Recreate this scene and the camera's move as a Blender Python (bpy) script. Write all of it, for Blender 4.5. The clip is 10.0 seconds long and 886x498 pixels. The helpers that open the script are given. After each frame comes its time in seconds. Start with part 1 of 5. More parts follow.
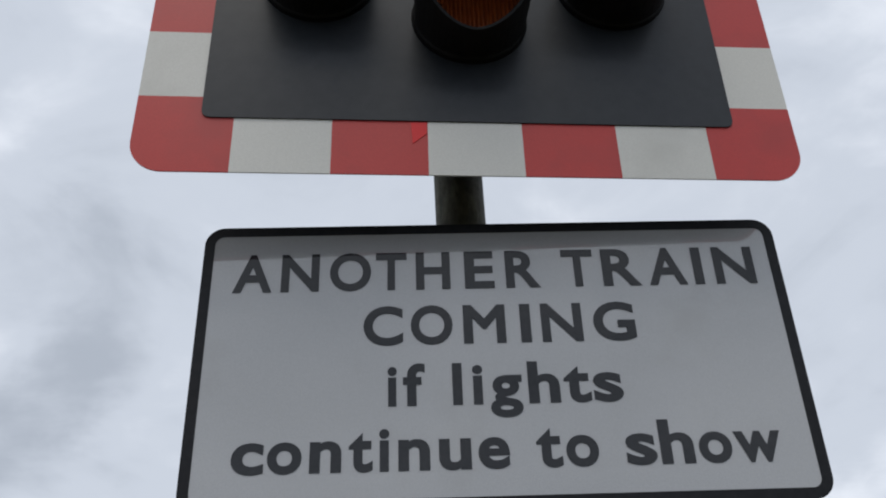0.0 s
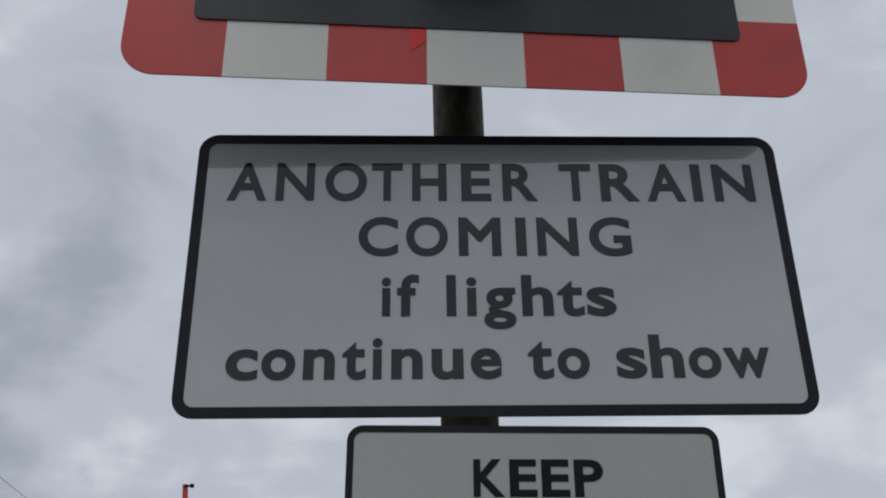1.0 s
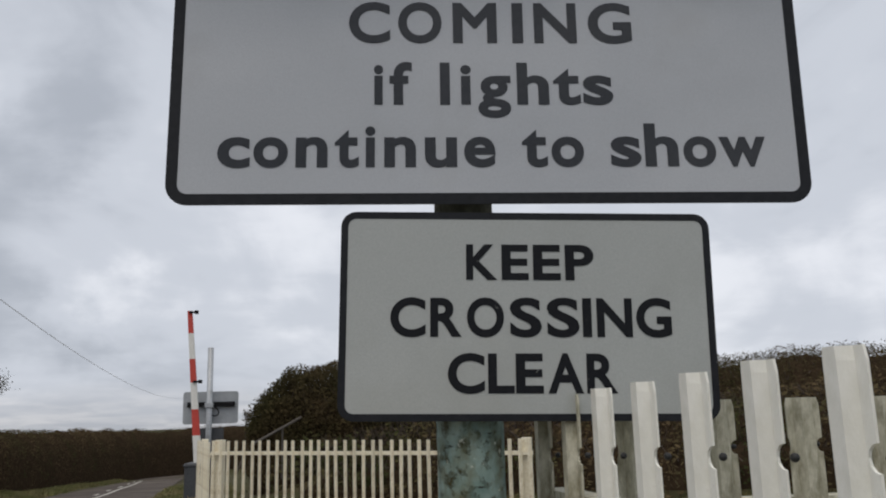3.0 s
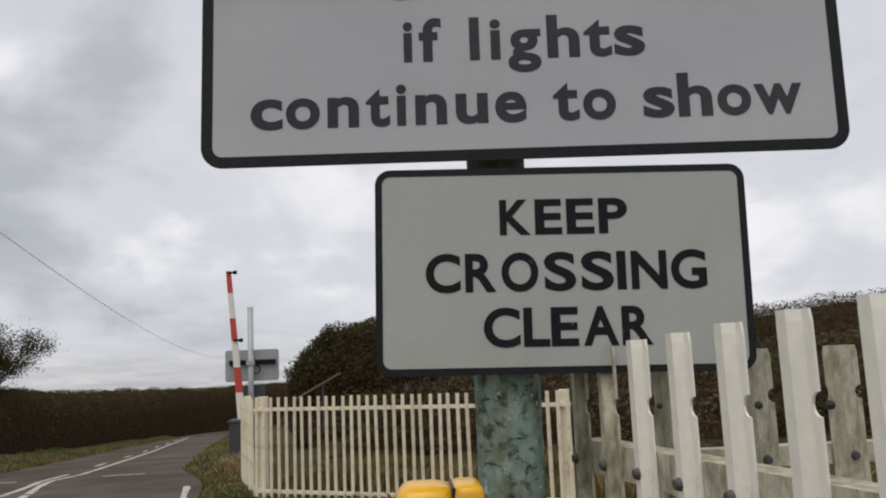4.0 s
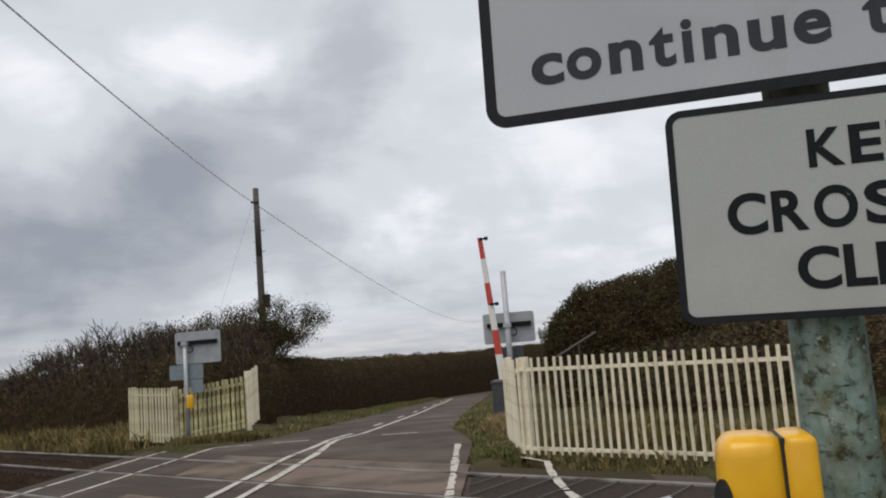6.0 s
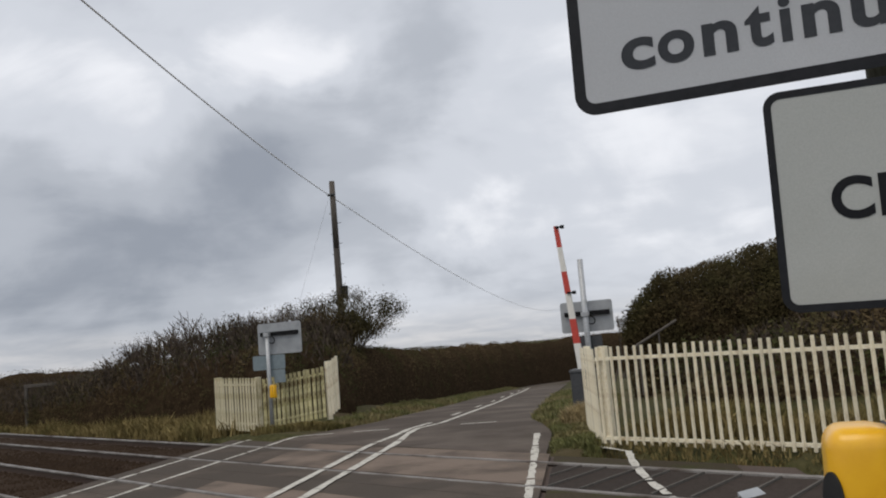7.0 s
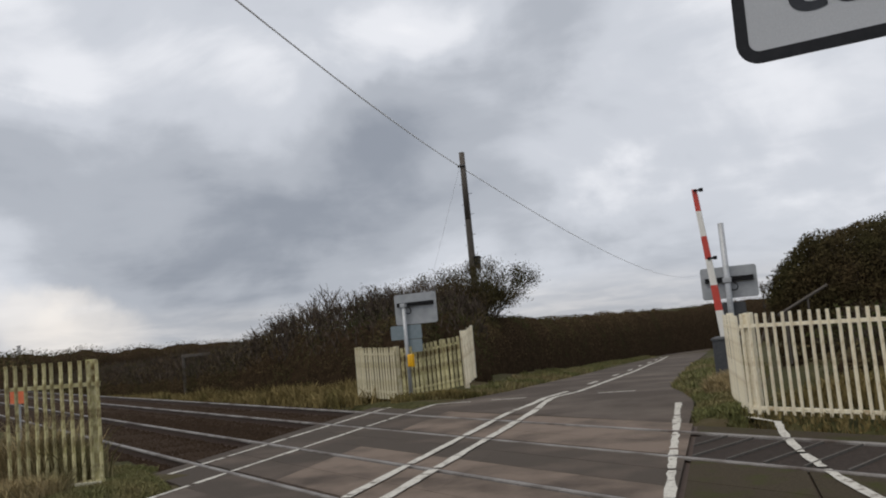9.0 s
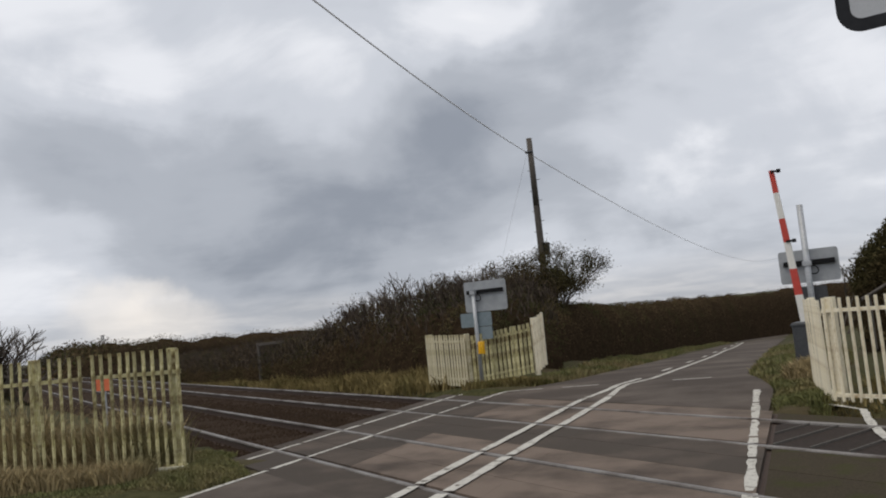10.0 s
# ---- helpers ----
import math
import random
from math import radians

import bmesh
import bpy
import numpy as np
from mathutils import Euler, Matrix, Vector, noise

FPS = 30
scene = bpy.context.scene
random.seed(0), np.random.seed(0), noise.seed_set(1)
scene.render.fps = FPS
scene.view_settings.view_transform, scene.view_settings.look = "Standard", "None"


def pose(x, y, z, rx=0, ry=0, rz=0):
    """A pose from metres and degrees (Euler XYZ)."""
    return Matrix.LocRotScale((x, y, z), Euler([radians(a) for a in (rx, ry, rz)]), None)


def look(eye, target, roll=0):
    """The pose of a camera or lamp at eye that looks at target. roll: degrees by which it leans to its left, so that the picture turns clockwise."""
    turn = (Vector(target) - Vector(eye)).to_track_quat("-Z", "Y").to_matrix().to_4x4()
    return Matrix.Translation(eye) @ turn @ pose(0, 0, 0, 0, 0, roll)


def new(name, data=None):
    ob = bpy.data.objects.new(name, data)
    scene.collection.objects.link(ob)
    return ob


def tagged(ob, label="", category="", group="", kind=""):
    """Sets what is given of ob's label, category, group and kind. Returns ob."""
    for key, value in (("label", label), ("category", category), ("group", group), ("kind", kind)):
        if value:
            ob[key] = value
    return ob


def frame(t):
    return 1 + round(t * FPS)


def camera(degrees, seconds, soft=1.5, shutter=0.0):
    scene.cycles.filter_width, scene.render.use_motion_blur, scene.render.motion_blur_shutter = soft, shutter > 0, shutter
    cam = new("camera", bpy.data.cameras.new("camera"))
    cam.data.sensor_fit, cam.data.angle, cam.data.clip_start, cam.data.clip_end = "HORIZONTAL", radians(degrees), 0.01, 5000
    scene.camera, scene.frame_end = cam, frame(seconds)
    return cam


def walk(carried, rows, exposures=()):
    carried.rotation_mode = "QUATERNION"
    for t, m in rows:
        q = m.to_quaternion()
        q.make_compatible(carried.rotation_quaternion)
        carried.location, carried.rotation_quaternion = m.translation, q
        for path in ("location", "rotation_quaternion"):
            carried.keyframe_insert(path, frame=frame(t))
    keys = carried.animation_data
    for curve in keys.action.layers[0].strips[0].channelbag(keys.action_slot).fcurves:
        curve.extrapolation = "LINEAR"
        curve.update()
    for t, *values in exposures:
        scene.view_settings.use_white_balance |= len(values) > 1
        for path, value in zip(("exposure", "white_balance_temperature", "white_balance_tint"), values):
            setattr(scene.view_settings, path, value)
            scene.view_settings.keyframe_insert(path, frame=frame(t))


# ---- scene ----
cam = camera(55.5, 10.0, soft=2.0)
PATH = [
    (0, (-0.012, -0.19, 1.569), (0.155, 1.563, 2.519), -2.9),
    (0.5, (-0.003, -0.188, 1.573), (0.162, 1.624, 2.403), -2.3),
    (1, (-0.005, -0.178, 1.566), (0.163, 1.66, 2.337), -1.6),
    (1.5, (-0.006, -0.168, 1.549), (0.165, 1.69, 2.268), -1.4),
    (2, (0.008, -0.164, 1.526), (0.159, 1.726, 2.162), -1.4),
    (2.5, (0.008, -0.156, 1.508), (0.165, 1.776, 2.004), -1.6),
    (2.7, (0.0, -0.144, 1.497), (0.176, 1.796, 1.951), -1.6),
    (3.8, (0.007, -0.158, 1.501), (0.143, 1.814, 1.806), -2.2),
    (4, (0.001, -0.157, 1.498), (0.093, 1.819, 1.796), -2.5),
    (4.5, (-0.018, -0.151, 1.495), (-0.066, 1.829, 1.772), -3.2),
    (5, (-0.04, -0.153, 1.492), (-0.246, 1.82, 1.746), -3.9),
    (5.5, (-0.058, -0.151, 1.489), (-0.418, 1.801, 1.735), -4.3),
    (7, (-0.1, -0.159, 1.494), (-0.754, 1.717, 1.725), -4.8),
    (7.5, (-0.101, -0.148, 1.494), (-0.821, 1.705, 1.718), -5.2),
    (8, (-0.111, -0.141, 1.495), (-0.9, 1.685, 1.703), -5.4),
    (8.5, (-0.125, -0.161, 1.488), (-1.0, 1.627, 1.687), -5.3),
    (9, (-0.139, -0.152, 1.492), (-1.083, 1.601, 1.679), -5.3),
    (9.5, (-0.155, -0.163, 1.491), (-1.159, 1.557, 1.671), -5.5),
    (10, (-0.171, -0.145, 1.492), (-1.256, 1.526, 1.665), -5.7),
]
EXPOSURES = [(0.0, 0.06, 6480, 10), (0.5, -0.17, 6480, 10), (1.0, -0.33, 6480, 10), (1.5, -0.26, 6450, 10), (2.2, -0.12, 6450, 10), (4.0, 0.10, 7000, 12), (5.7, 0.16, 6900, 11), (7.5, 0.08, 6800, 11), (10.0, 0.02, 6800, 11)]
walk(cam, [(t, look(eye, target, roll)) for t, eye, target, roll in PATH], EXPOSURES)

# ---- world and sun ----
WORLD_STRENGTH = 1.12
world = bpy.data.worlds.new("overcast_sky")
scene.world = world
world.use_nodes = True


def sky_nodes():
    nt = world.node_tree
    nt.nodes.clear()
    N = nt.nodes.new
    L = nt.links.new
    out = N("ShaderNodeOutputWorld")
    bg = N("ShaderNodeBackground")
    bg.inputs["Strength"].default_value = WORLD_STRENGTH
    L(bg.outputs[0], out.inputs[0])
    tc = N("ShaderNodeTexCoord")
    sep = N("ShaderNodeSeparateXYZ")
    L(tc.outputs["Generated"], sep.inputs[0])

    def math_node(op, a, b=None, clamp=False):
        m = N("ShaderNodeMath")
        m.operation = op
        m.use_clamp = clamp
        for i, v in enumerate((a, b)):
            if v is None:
                continue
            if isinstance(v, (int, float)):
                m.inputs[i].default_value = v
            else:
                L(v, m.inputs[i])
        return m.outputs[0]

    def ramp(fac, stops):
        r = N("ShaderNodeValToRGB")
        r.color_ramp.interpolation = "EASE"
        while len(r.color_ramp.elements) < len(stops):
            r.color_ramp.elements.new(0.5)
        for e, (p, c) in zip(r.color_ramp.elements, stops):
            e.position = p
            e.color = (*c, 1) if len(c) == 3 else c
        L(fac, r.inputs[0])
        return r.outputs[0]

    def mix(fac, a, b, kind="MIX"):
        m = N("ShaderNodeMix")
        m.data_type = "RGBA"
        m.blend_type = kind
        for key, v in ((0, fac), (6, a), (7, b)):
            if isinstance(v, (int, float)):
                m.inputs[key].default_value = v
            elif isinstance(v, tuple):
                m.inputs[key].default_value = (*v, 1)
            else:
                L(v, m.inputs[key])
        return m.outputs[2]

    # the clouds lie on a flat layer overhead: direction divided by its height
    zc = math_node("ADD", math_node("MAXIMUM", sep.outputs[2], 0.0), 0.16)
    comb = N("ShaderNodeCombineXYZ")
    L(math_node("DIVIDE", sep.outputs[0], zc), comb.inputs[0])
    L(math_node("DIVIDE", sep.outputs[1], zc), comb.inputs[1])

    def cloud_noise(scale, detail, rough, shift, distort=0.4):
        mp = N("ShaderNodeMapping")
        mp.inputs["Location"].default_value = shift
        L(comb.outputs[0], mp.inputs[0])
        n = N("ShaderNodeTexNoise")
        n.inputs["Scale"].default_value = scale
        n.inputs["Detail"].default_value = detail
        n.inputs["Roughness"].default_value = rough
        n.inputs["Distortion"].default_value = distort
        L(mp.outputs[0], n.inputs["Vector"])
        return n.outputs[0]

    big = cloud_noise(0.75, 7, 0.5, SKY_SHIFT)
    fine = cloud_noise(2.6, 8, 0.55, (4.2, 1.7, 0.0))
    warp_tex = N("ShaderNodeTexNoise")
    warp_tex.inputs["Scale"].default_value = 3.6
    warp_tex.inputs["Detail"].default_value = 7
    warp_tex.inputs["Roughness"].default_value = 0.52
    L(tc.outputs["Generated"], warp_tex.inputs["Vector"])
    centred = N("ShaderNodeVectorMath")
    centred.operation = "SUBTRACT"
    L(warp_tex.outputs["Color"], centred.inputs[0])
    centred.inputs[1].default_value = (0.5, 0.5, 0.5)
    scaled = N("ShaderNodeVectorMath")
    scaled.operation = "SCALE"
    scaled.inputs["Scale"].default_value = 0.30
    L(centred.outputs[0], scaled.inputs[0])
    warped = N("ShaderNodeVectorMath")
    warped.operation = "ADD"
    L(tc.outputs["Generated"], warped.inputs[0])
    L(scaled.outputs[0], warped.inputs[1])
    puff_map = N("ShaderNodeMapping")
    puff_map.inputs["Scale"].default_value = (1.0, 1.0, 1.7)
    L(tc.outputs["Generated"], puff_map.inputs[0])
    puff = N("ShaderNodeTexNoise")
    puff.inputs["Scale"].default_value = 4.4
    puff.inputs["Detail"].default_value = 7
    puff.inputs["Roughness"].default_value = 0.5
    puff.inputs["Distortion"].default_value = 0.5
    L(puff_map.outputs[0], puff.inputs["Vector"])
    body = math_node("MULTIPLY", math_node("SUBTRACT", big, 0.5), 0.45)
    body = math_node("ADD", body, math_node("MULTIPLY", math_node("SUBTRACT", puff.outputs[0], 0.5), 0.75))
    body = math_node("ADD", body, math_node("MULTIPLY", math_node("SUBTRACT", fine, 0.5), 0.18))
    body = math_node("ADD", body, 0.52)
    # the main cloud banks: direction, reach, darker or lighter
    for way, reach, amount in CLOUD_BANKS:
        away = N("ShaderNodeVectorMath")
        away.operation = "SUBTRACT"
        L(warped.outputs[0], away.inputs[0])
        away.inputs[1].default_value = way
        flat = N("ShaderNodeVectorMath")
        flat.operation = "MULTIPLY"
        L(away.outputs[0], flat.inputs[0])
        flat.inputs[1].default_value = (1.0, 1.0, 1.5)
        ln = N("ShaderNodeVectorMath")
        ln.operation = "LENGTH"
        L(flat.outputs[0], ln.inputs[0])
        mr = N("ShaderNodeMapRange")
        mr.interpolation_type = "SMOOTHSTEP"
        mr.inputs["From Min"].default_value, mr.inputs["From Max"].default_value = reach, reach * 0.25
        mr.inputs["To Min"].default_value, mr.inputs["To Max"].default_value = 0.0, amount
        L(ln.outputs["Value"], mr.inputs["Value"])
        body = math_node("ADD", body, mr.outputs[0])
    clouds = ramp(body, [(0.02, (0.25, 0.285, 0.345)), (0.27, (0.38, 0.42, 0.485)), (0.50, (0.53, 0.575, 0.65)), (0.70, (0.71, 0.75, 0.82)), (0.90, (0.90, 0.925, 0.97))])
    # clearer, warmer strip along the horizon
    low = ramp(sep.outputs[2], [(0.0, (1, 1, 1)), (0.022, (0.7, 0.7, 0.7)), (0.060, (0, 0, 0)), (1.0, (0, 0, 0))])
    strip = ramp(fine, [(0.36, (0.39, 0.42, 0.47)), (0.70, (0.53, 0.545, 0.575))])
    col = mix(low, clouds, strip)
    # the cream gap under the clouds
    gap = N("ShaderNodeVectorMath")
    gap.operation = "SUBTRACT"
    L(warped.outputs[0], gap.inputs[0])
    gap.inputs[1].default_value = (-0.782, 0.622, 0.030)
    flat_gap = N("ShaderNodeVectorMath")
    flat_gap.operation = "MULTIPLY"
    L(gap.outputs[0], flat_gap.inputs[0])
    flat_gap.inputs[1].default_value = (1.0, 1.0, 2.2)
    far_off = N("ShaderNodeVectorMath")
    far_off.operation = "LENGTH"
    L(flat_gap.outputs[0], far_off.inputs[0])
    glow = ramp(far_off.outputs["Value"], [(0.0, (0.7, 0.7, 0.7)), (0.05, (0.45, 0.45, 0.45)), (0.11, (0, 0, 0)), (1.0, (0, 0, 0))])
    col = mix(glow, col, (0.90, 0.86, 0.81))
    sky = N("ShaderNodeTexSky")
    sky.sky_type = "NISHITA"
    sky.sun_disc = False
    sky.sun_elevation = radians(66)
    sky.sun_rotation = radians(-158)
    veil = N("ShaderNodeVectorMath")
    veil.operation = "SCALE"
    veil.inputs["Scale"].default_value = 0.05
    L(sky.outputs[0], veil.inputs[0])
    col = mix(0.03, col, veil.outputs[0])
    # the ground's own grey below the horizon
    below = math_node("LESS_THAN", sep.outputs[2], -0.01)
    col = mix(below, col, (0.10, 0.10, 0.08))
    L(col, bg.inputs[0])


SKY_SHIFT = (0.35, 0.1, 0.0)
CLOUD_BANKS = (
    ((-0.700, 0.700, 0.150), 0.34, -0.22),
    ((-0.870, 0.480, 0.210), 0.20, -0.09),
    ((-0.560, 0.803, 0.125), 0.26, -0.17),
    ((-0.593, 0.775, 0.230), 0.19, -0.07),
    ((-0.420, 0.880, 0.250), 0.18, -0.15),
    ((-0.690, 0.720, 0.085), 0.15, -0.08),
    ((-0.500, 0.860, 0.070), 0.14, -0.10),
    ((-0.350, 0.930, 0.095), 0.16, -0.22),
    ((-0.357, 0.883, 0.310), 0.12, -0.14),
    ((-0.460, 0.838, 0.350), 0.12, 0.16),
    ((-0.268, 0.953, 0.130), 0.10, 0.28),
    ((-0.810, 0.520, 0.320), 0.13, 0.14),
    ((-0.860, 0.500, 0.130), 0.09, 0.10),
    ((-0.280, 0.850, 0.440), 0.24, -0.08),
    ((0.500, 0.800, 0.300), 0.40, 0.08),
    ((-0.130, 0.960, 0.230), 0.16, 0.12),
)
sky_nodes()
sun_data = bpy.data.lights.new("sun", "SUN")
sun_data.energy = 1.1
sun_data.angle = radians(40)
sun_data.color = (1.0, 0.92, 0.80)
sun = new("sun", sun_data)
sun.matrix_world = look((-4, -10, 24), (0, 0, 0))

# ---- building helpers ----


def mat(name, c1, c2, scale=20.0, rough=0.7, bump=0.15, stain=None, stain_scale=2.0, stain_at=(0.5, 0.68), metal=0.0, vary=0.0, island=0.0, stretch=(1, 1, 1), spec=0.5, detail=8, coat=0.0, coat_rough=0.02):
    """A surface with a grain of two tones, larger stains, fine relief, and its own tone for each piece."""
    m = bpy.data.materials.new(name)
    m.use_nodes = True
    nt = m.node_tree
    N, L = nt.nodes.new, nt.links.new
    b = nt.nodes["Principled BSDF"]
    b.inputs["Roughness"].default_value = rough
    b.inputs["Metallic"].default_value = metal
    b.inputs["Specular IOR Level"].default_value = spec
    if coat:
        b.inputs["Coat Weight"].default_value = coat
        b.inputs["Coat Roughness"].default_value = coat_rough
        b.inputs["Coat IOR"].default_value = 1.95
    tc = N("ShaderNodeTexCoord")
    mp = N("ShaderNodeMapping")
    mp.inputs["Scale"].default_value = stretch
    L(tc.outputs["Object"], mp.inputs[0])
    n1 = N("ShaderNodeTexNoise")
    n1.inputs["Scale"].default_value = scale
    n1.inputs["Detail"].default_value = detail
    n1.inputs["Roughness"].default_value = 0.65
    L(mp.outputs[0], n1.inputs["Vector"])
    r1 = N("ShaderNodeValToRGB")
    r1.color_ramp.elements[0].position, r1.color_ramp.elements[1].position = 0.33, 0.67
    r1.color_ramp.elements[0].color, r1.color_ramp.elements[1].color = (*c1, 1), (*c2, 1)
    L(n1.outputs[0], r1.inputs[0])
    col = r1.outputs[0]
    if stain:
        n2 = N("ShaderNodeTexNoise")
        n2.inputs["Scale"].default_value = stain_scale
        n2.inputs["Detail"].default_value = 6
        n2.inputs["Roughness"].default_value = 0.6
        L(mp.outputs[0], n2.inputs["Vector"])
        r2 = N("ShaderNodeValToRGB")
        r2.color_ramp.elements[0].position, r2.color_ramp.elements[1].position = stain_at
        L(n2.outputs[0], r2.inputs[0])
        mx = N("ShaderNodeMix")
        mx.data_type = "RGBA"
        L(r2.outputs[0], mx.inputs[0])
        L(col, mx.inputs[6])
        mx.inputs[7].default_value = (*stain, 1)
        col = mx.outputs[2]
    for amount, node, out in ((vary, "ShaderNodeObjectInfo", "Random"), (island, "ShaderNodeNewGeometry", "Random Per Island")):
        if amount:
            o = N(node)
            mr = N("ShaderNodeMapRange")
            mr.inputs["To Min"].default_value, mr.inputs["To Max"].default_value = 1 - amount, 1 + amount
            L(o.outputs[out], mr.inputs[0])
            hs = N("ShaderNodeHueSaturation")
            L(mr.outputs[0], hs.inputs["Value"])
            L(col, hs.inputs["Color"])
            col = hs.outputs[0]
    L(col, b.inputs["Base Color"])
    if bump:
        bp = N("ShaderNodeBump")
        bp.inputs["Strength"].default_value = bump
        bp.inputs["Distance"].default_value = 0.01
        L(n1.outputs[0], bp.inputs["Height"])
        L(bp.outputs[0], b.inputs["Normal"])
    return m


def mesh_of(bm, name, smooth=False):
    bmesh.ops.recalc_face_normals(bm, faces=bm.faces)
    me = bpy.data.meshes.new(name)
    bm.to_mesh(me)
    bm.free()
    if smooth:
        me.shade_smooth()
    return me


def part(name, bm, material, parent, label="", smooth=False):
    me = bm if isinstance(bm, bpy.types.Mesh) else mesh_of(bm, name, smooth)
    if not me.materials:
        me.materials.append(material)
    ob = new(name, me)
    ob.parent = parent
    if label:
        ob["label"] = label
    return ob


def thing(name, m, label, category, group="", kind=""):
    ob = new(name)
    ob.empty_display_size = 0.1
    ob.matrix_basis = m
    return tagged(ob, label, category, group, kind)


def solid(name, bm, material, label, category, kind="", group="", smooth=False):
    me = bm if isinstance(bm, bpy.types.Mesh) else mesh_of(bm, name, smooth)
    me.materials.append(material)
    return tagged(new(name, me), label, category, group, kind)


def box(bm, lo, hi, bevel=0.0, seg=2, m=None):
    b2 = bmesh.new()
    bmesh.ops.create_cube(b2, size=1)
    for v in b2.verts:
        v.co = Vector([lo[i] + (v.co[i] + 0.5) * (hi[i] - lo[i]) for i in range(3)])
    if bevel:
        bmesh.ops.bevel(b2, geom=b2.edges[:], offset=bevel, segments=seg, affect="EDGES", profile=0.5)
    if m:
        b2.transform(m)
    join(bm, b2)
    return bm


def join(bm, b2):
    me = bpy.data.meshes.new("joined")
    b2.to_mesh(me)
    b2.free()
    bm.from_mesh(me)
    bpy.data.meshes.remove(me)


def tube(bm, p0, p1, r0, r1=None, n=12, caps=True):
    p0, p1 = Vector(p0), Vector(p1)
    r1 = r0 if r1 is None else r1
    q = (p1 - p0).to_track_quat("Z", "Y")
    rings = []
    for p, r in ((p0, r0), (p1, r1)):
        rings.append([bm.verts.new(p + q @ Vector((r * math.cos(a), r * math.sin(a), 0))) for a in (2 * math.pi * i / n for i in range(n))])
    for i in range(n):
        bm.faces.new((rings[0][i], rings[0][(i + 1) % n], rings[1][(i + 1) % n], rings[1][i]))
    if caps:
        bm.faces.new(rings[0][::-1])
        bm.faces.new(rings[1])
    return bm


def rrect(x0, z0, x1, z1, r, n=6):
    pts = []
    for cx, cz, a0 in ((x1 - r, z1 - r, 0), (x0 + r, z1 - r, 90), (x0 + r, z0 + r, 180), (x1 - r, z0 + r, 270)):
        for i in range(n + 1):
            a = radians(a0 + 90 * i / n)
            pts.append((cx + r * math.cos(a), cz + r * math.sin(a)))
    return pts


def slab(bm, pts, y0, y1):
    """A flat plate with the outline pts in x and z, from y0 to y1."""
    a = [bm.verts.new((x, y0, z)) for x, z in pts]
    b = [bm.verts.new((x, y1, z)) for x, z in pts]
    bm.faces.new(a)
    bm.faces.new(b[::-1])
    for i in range(len(pts)):
        j = (i + 1) % len(pts)
        bm.faces.new((a[j], a[i], b[i], b[j]))
    return bm


def ring(bm, outer, inner, y0, y1):
    n = len(outer)
    vs = [[bm.verts.new((x, y, z)) for x, z in pts] for pts, y in ((outer, y0), (inner, y0), (outer, y1), (inner, y1))]
    for i in range(n):
        j = (i + 1) % n
        bm.faces.new((vs[0][i], vs[0][j], vs[1][j], vs[1][i]))
        bm.faces.new((vs[2][j], vs[2][i], vs[3][i], vs[3][j]))
        bm.faces.new((vs[0][j], vs[0][i], vs[2][i], vs[2][j]))
        bm.faces.new((vs[1][i], vs[1][j], vs[3][j], vs[3][i]))
    return bm


# ---- materials ----
def peeling_paint(name):
    """Turquoise paint, flaking off in places, with moss, lichen spots and fine cracks."""
    m = bpy.data.materials.new(name)
    m.use_nodes = True
    nt = m.node_tree
    N, L = nt.nodes.new, nt.links.new
    b = nt.nodes["Principled BSDF"]
    b.inputs["Roughness"].default_value = 0.8
    b.inputs["Specular IOR Level"].default_value = 0.25
    tc = N("ShaderNodeTexCoord")

    def grain(scale, detail, lo, hi, stretch=(1, 1, 1), rough=0.62):
        mp = N("ShaderNodeMapping")
        mp.inputs["Scale"].default_value = stretch
        L(tc.outputs["Object"], mp.inputs[0])
        n = N("ShaderNodeTexNoise")
        n.inputs["Scale"].default_value = scale
        n.inputs["Detail"].default_value = detail
        n.inputs["Roughness"].default_value = rough
        L(mp.outputs[0], n.inputs["Vector"])
        mr = N("ShaderNodeMapRange")
        mr.inputs["From Min"].default_value, mr.inputs["From Max"].default_value = lo, hi
        L(n.outputs[0], mr.inputs[0])
        return mr.outputs[0]

    def over(col, fac, tint):
        mx = N("ShaderNodeMix")
        mx.data_type = "RGBA"
        L(fac, mx.inputs[0])
        if isinstance(col, tuple):
            mx.inputs[6].default_value = (*col, 1)
        else:
            L(col, mx.inputs[6])
        mx.inputs[7].default_value = (*tint, 1)
        return mx.outputs[2]

    col = over((0.15, 0.235, 0.215), grain(26, 6, 0.35, 0.65), (0.27, 0.36, 0.325))
    col = over(col, grain(20, 8, 0.46, 0.66, (1, 1, 0.7)), (0.125, 0.130, 0.075))
    moss = grain(44, 8, 0.53, 0.66)
    col = over(col, moss, (0.055, 0.052, 0.022))
    col = over(col, grain(48, 3, 0.66, 0.70), (0.48, 0.52, 0.44))
    crack = grain(30, 5, 0.62, 0.66, (0.5, 0.5, 2.6))
    col = over(col, crack, (0.035, 0.028, 0.018))
    L(col, b.inputs["Base Color"])
    bp = N("ShaderNodeBump")
    bp.inputs["Strength"].default_value = 0.6
    bp.inputs["Distance"].default_value = 0.006
    add = N("ShaderNodeMath")
    add.operation = "SUBTRACT"
    L(moss, add.inputs[0])
    L(crack, add.inputs[1])
    L(add.outputs[0], bp.inputs["Height"])
    L(bp.outputs[0], b.inputs["Normal"])
    return m


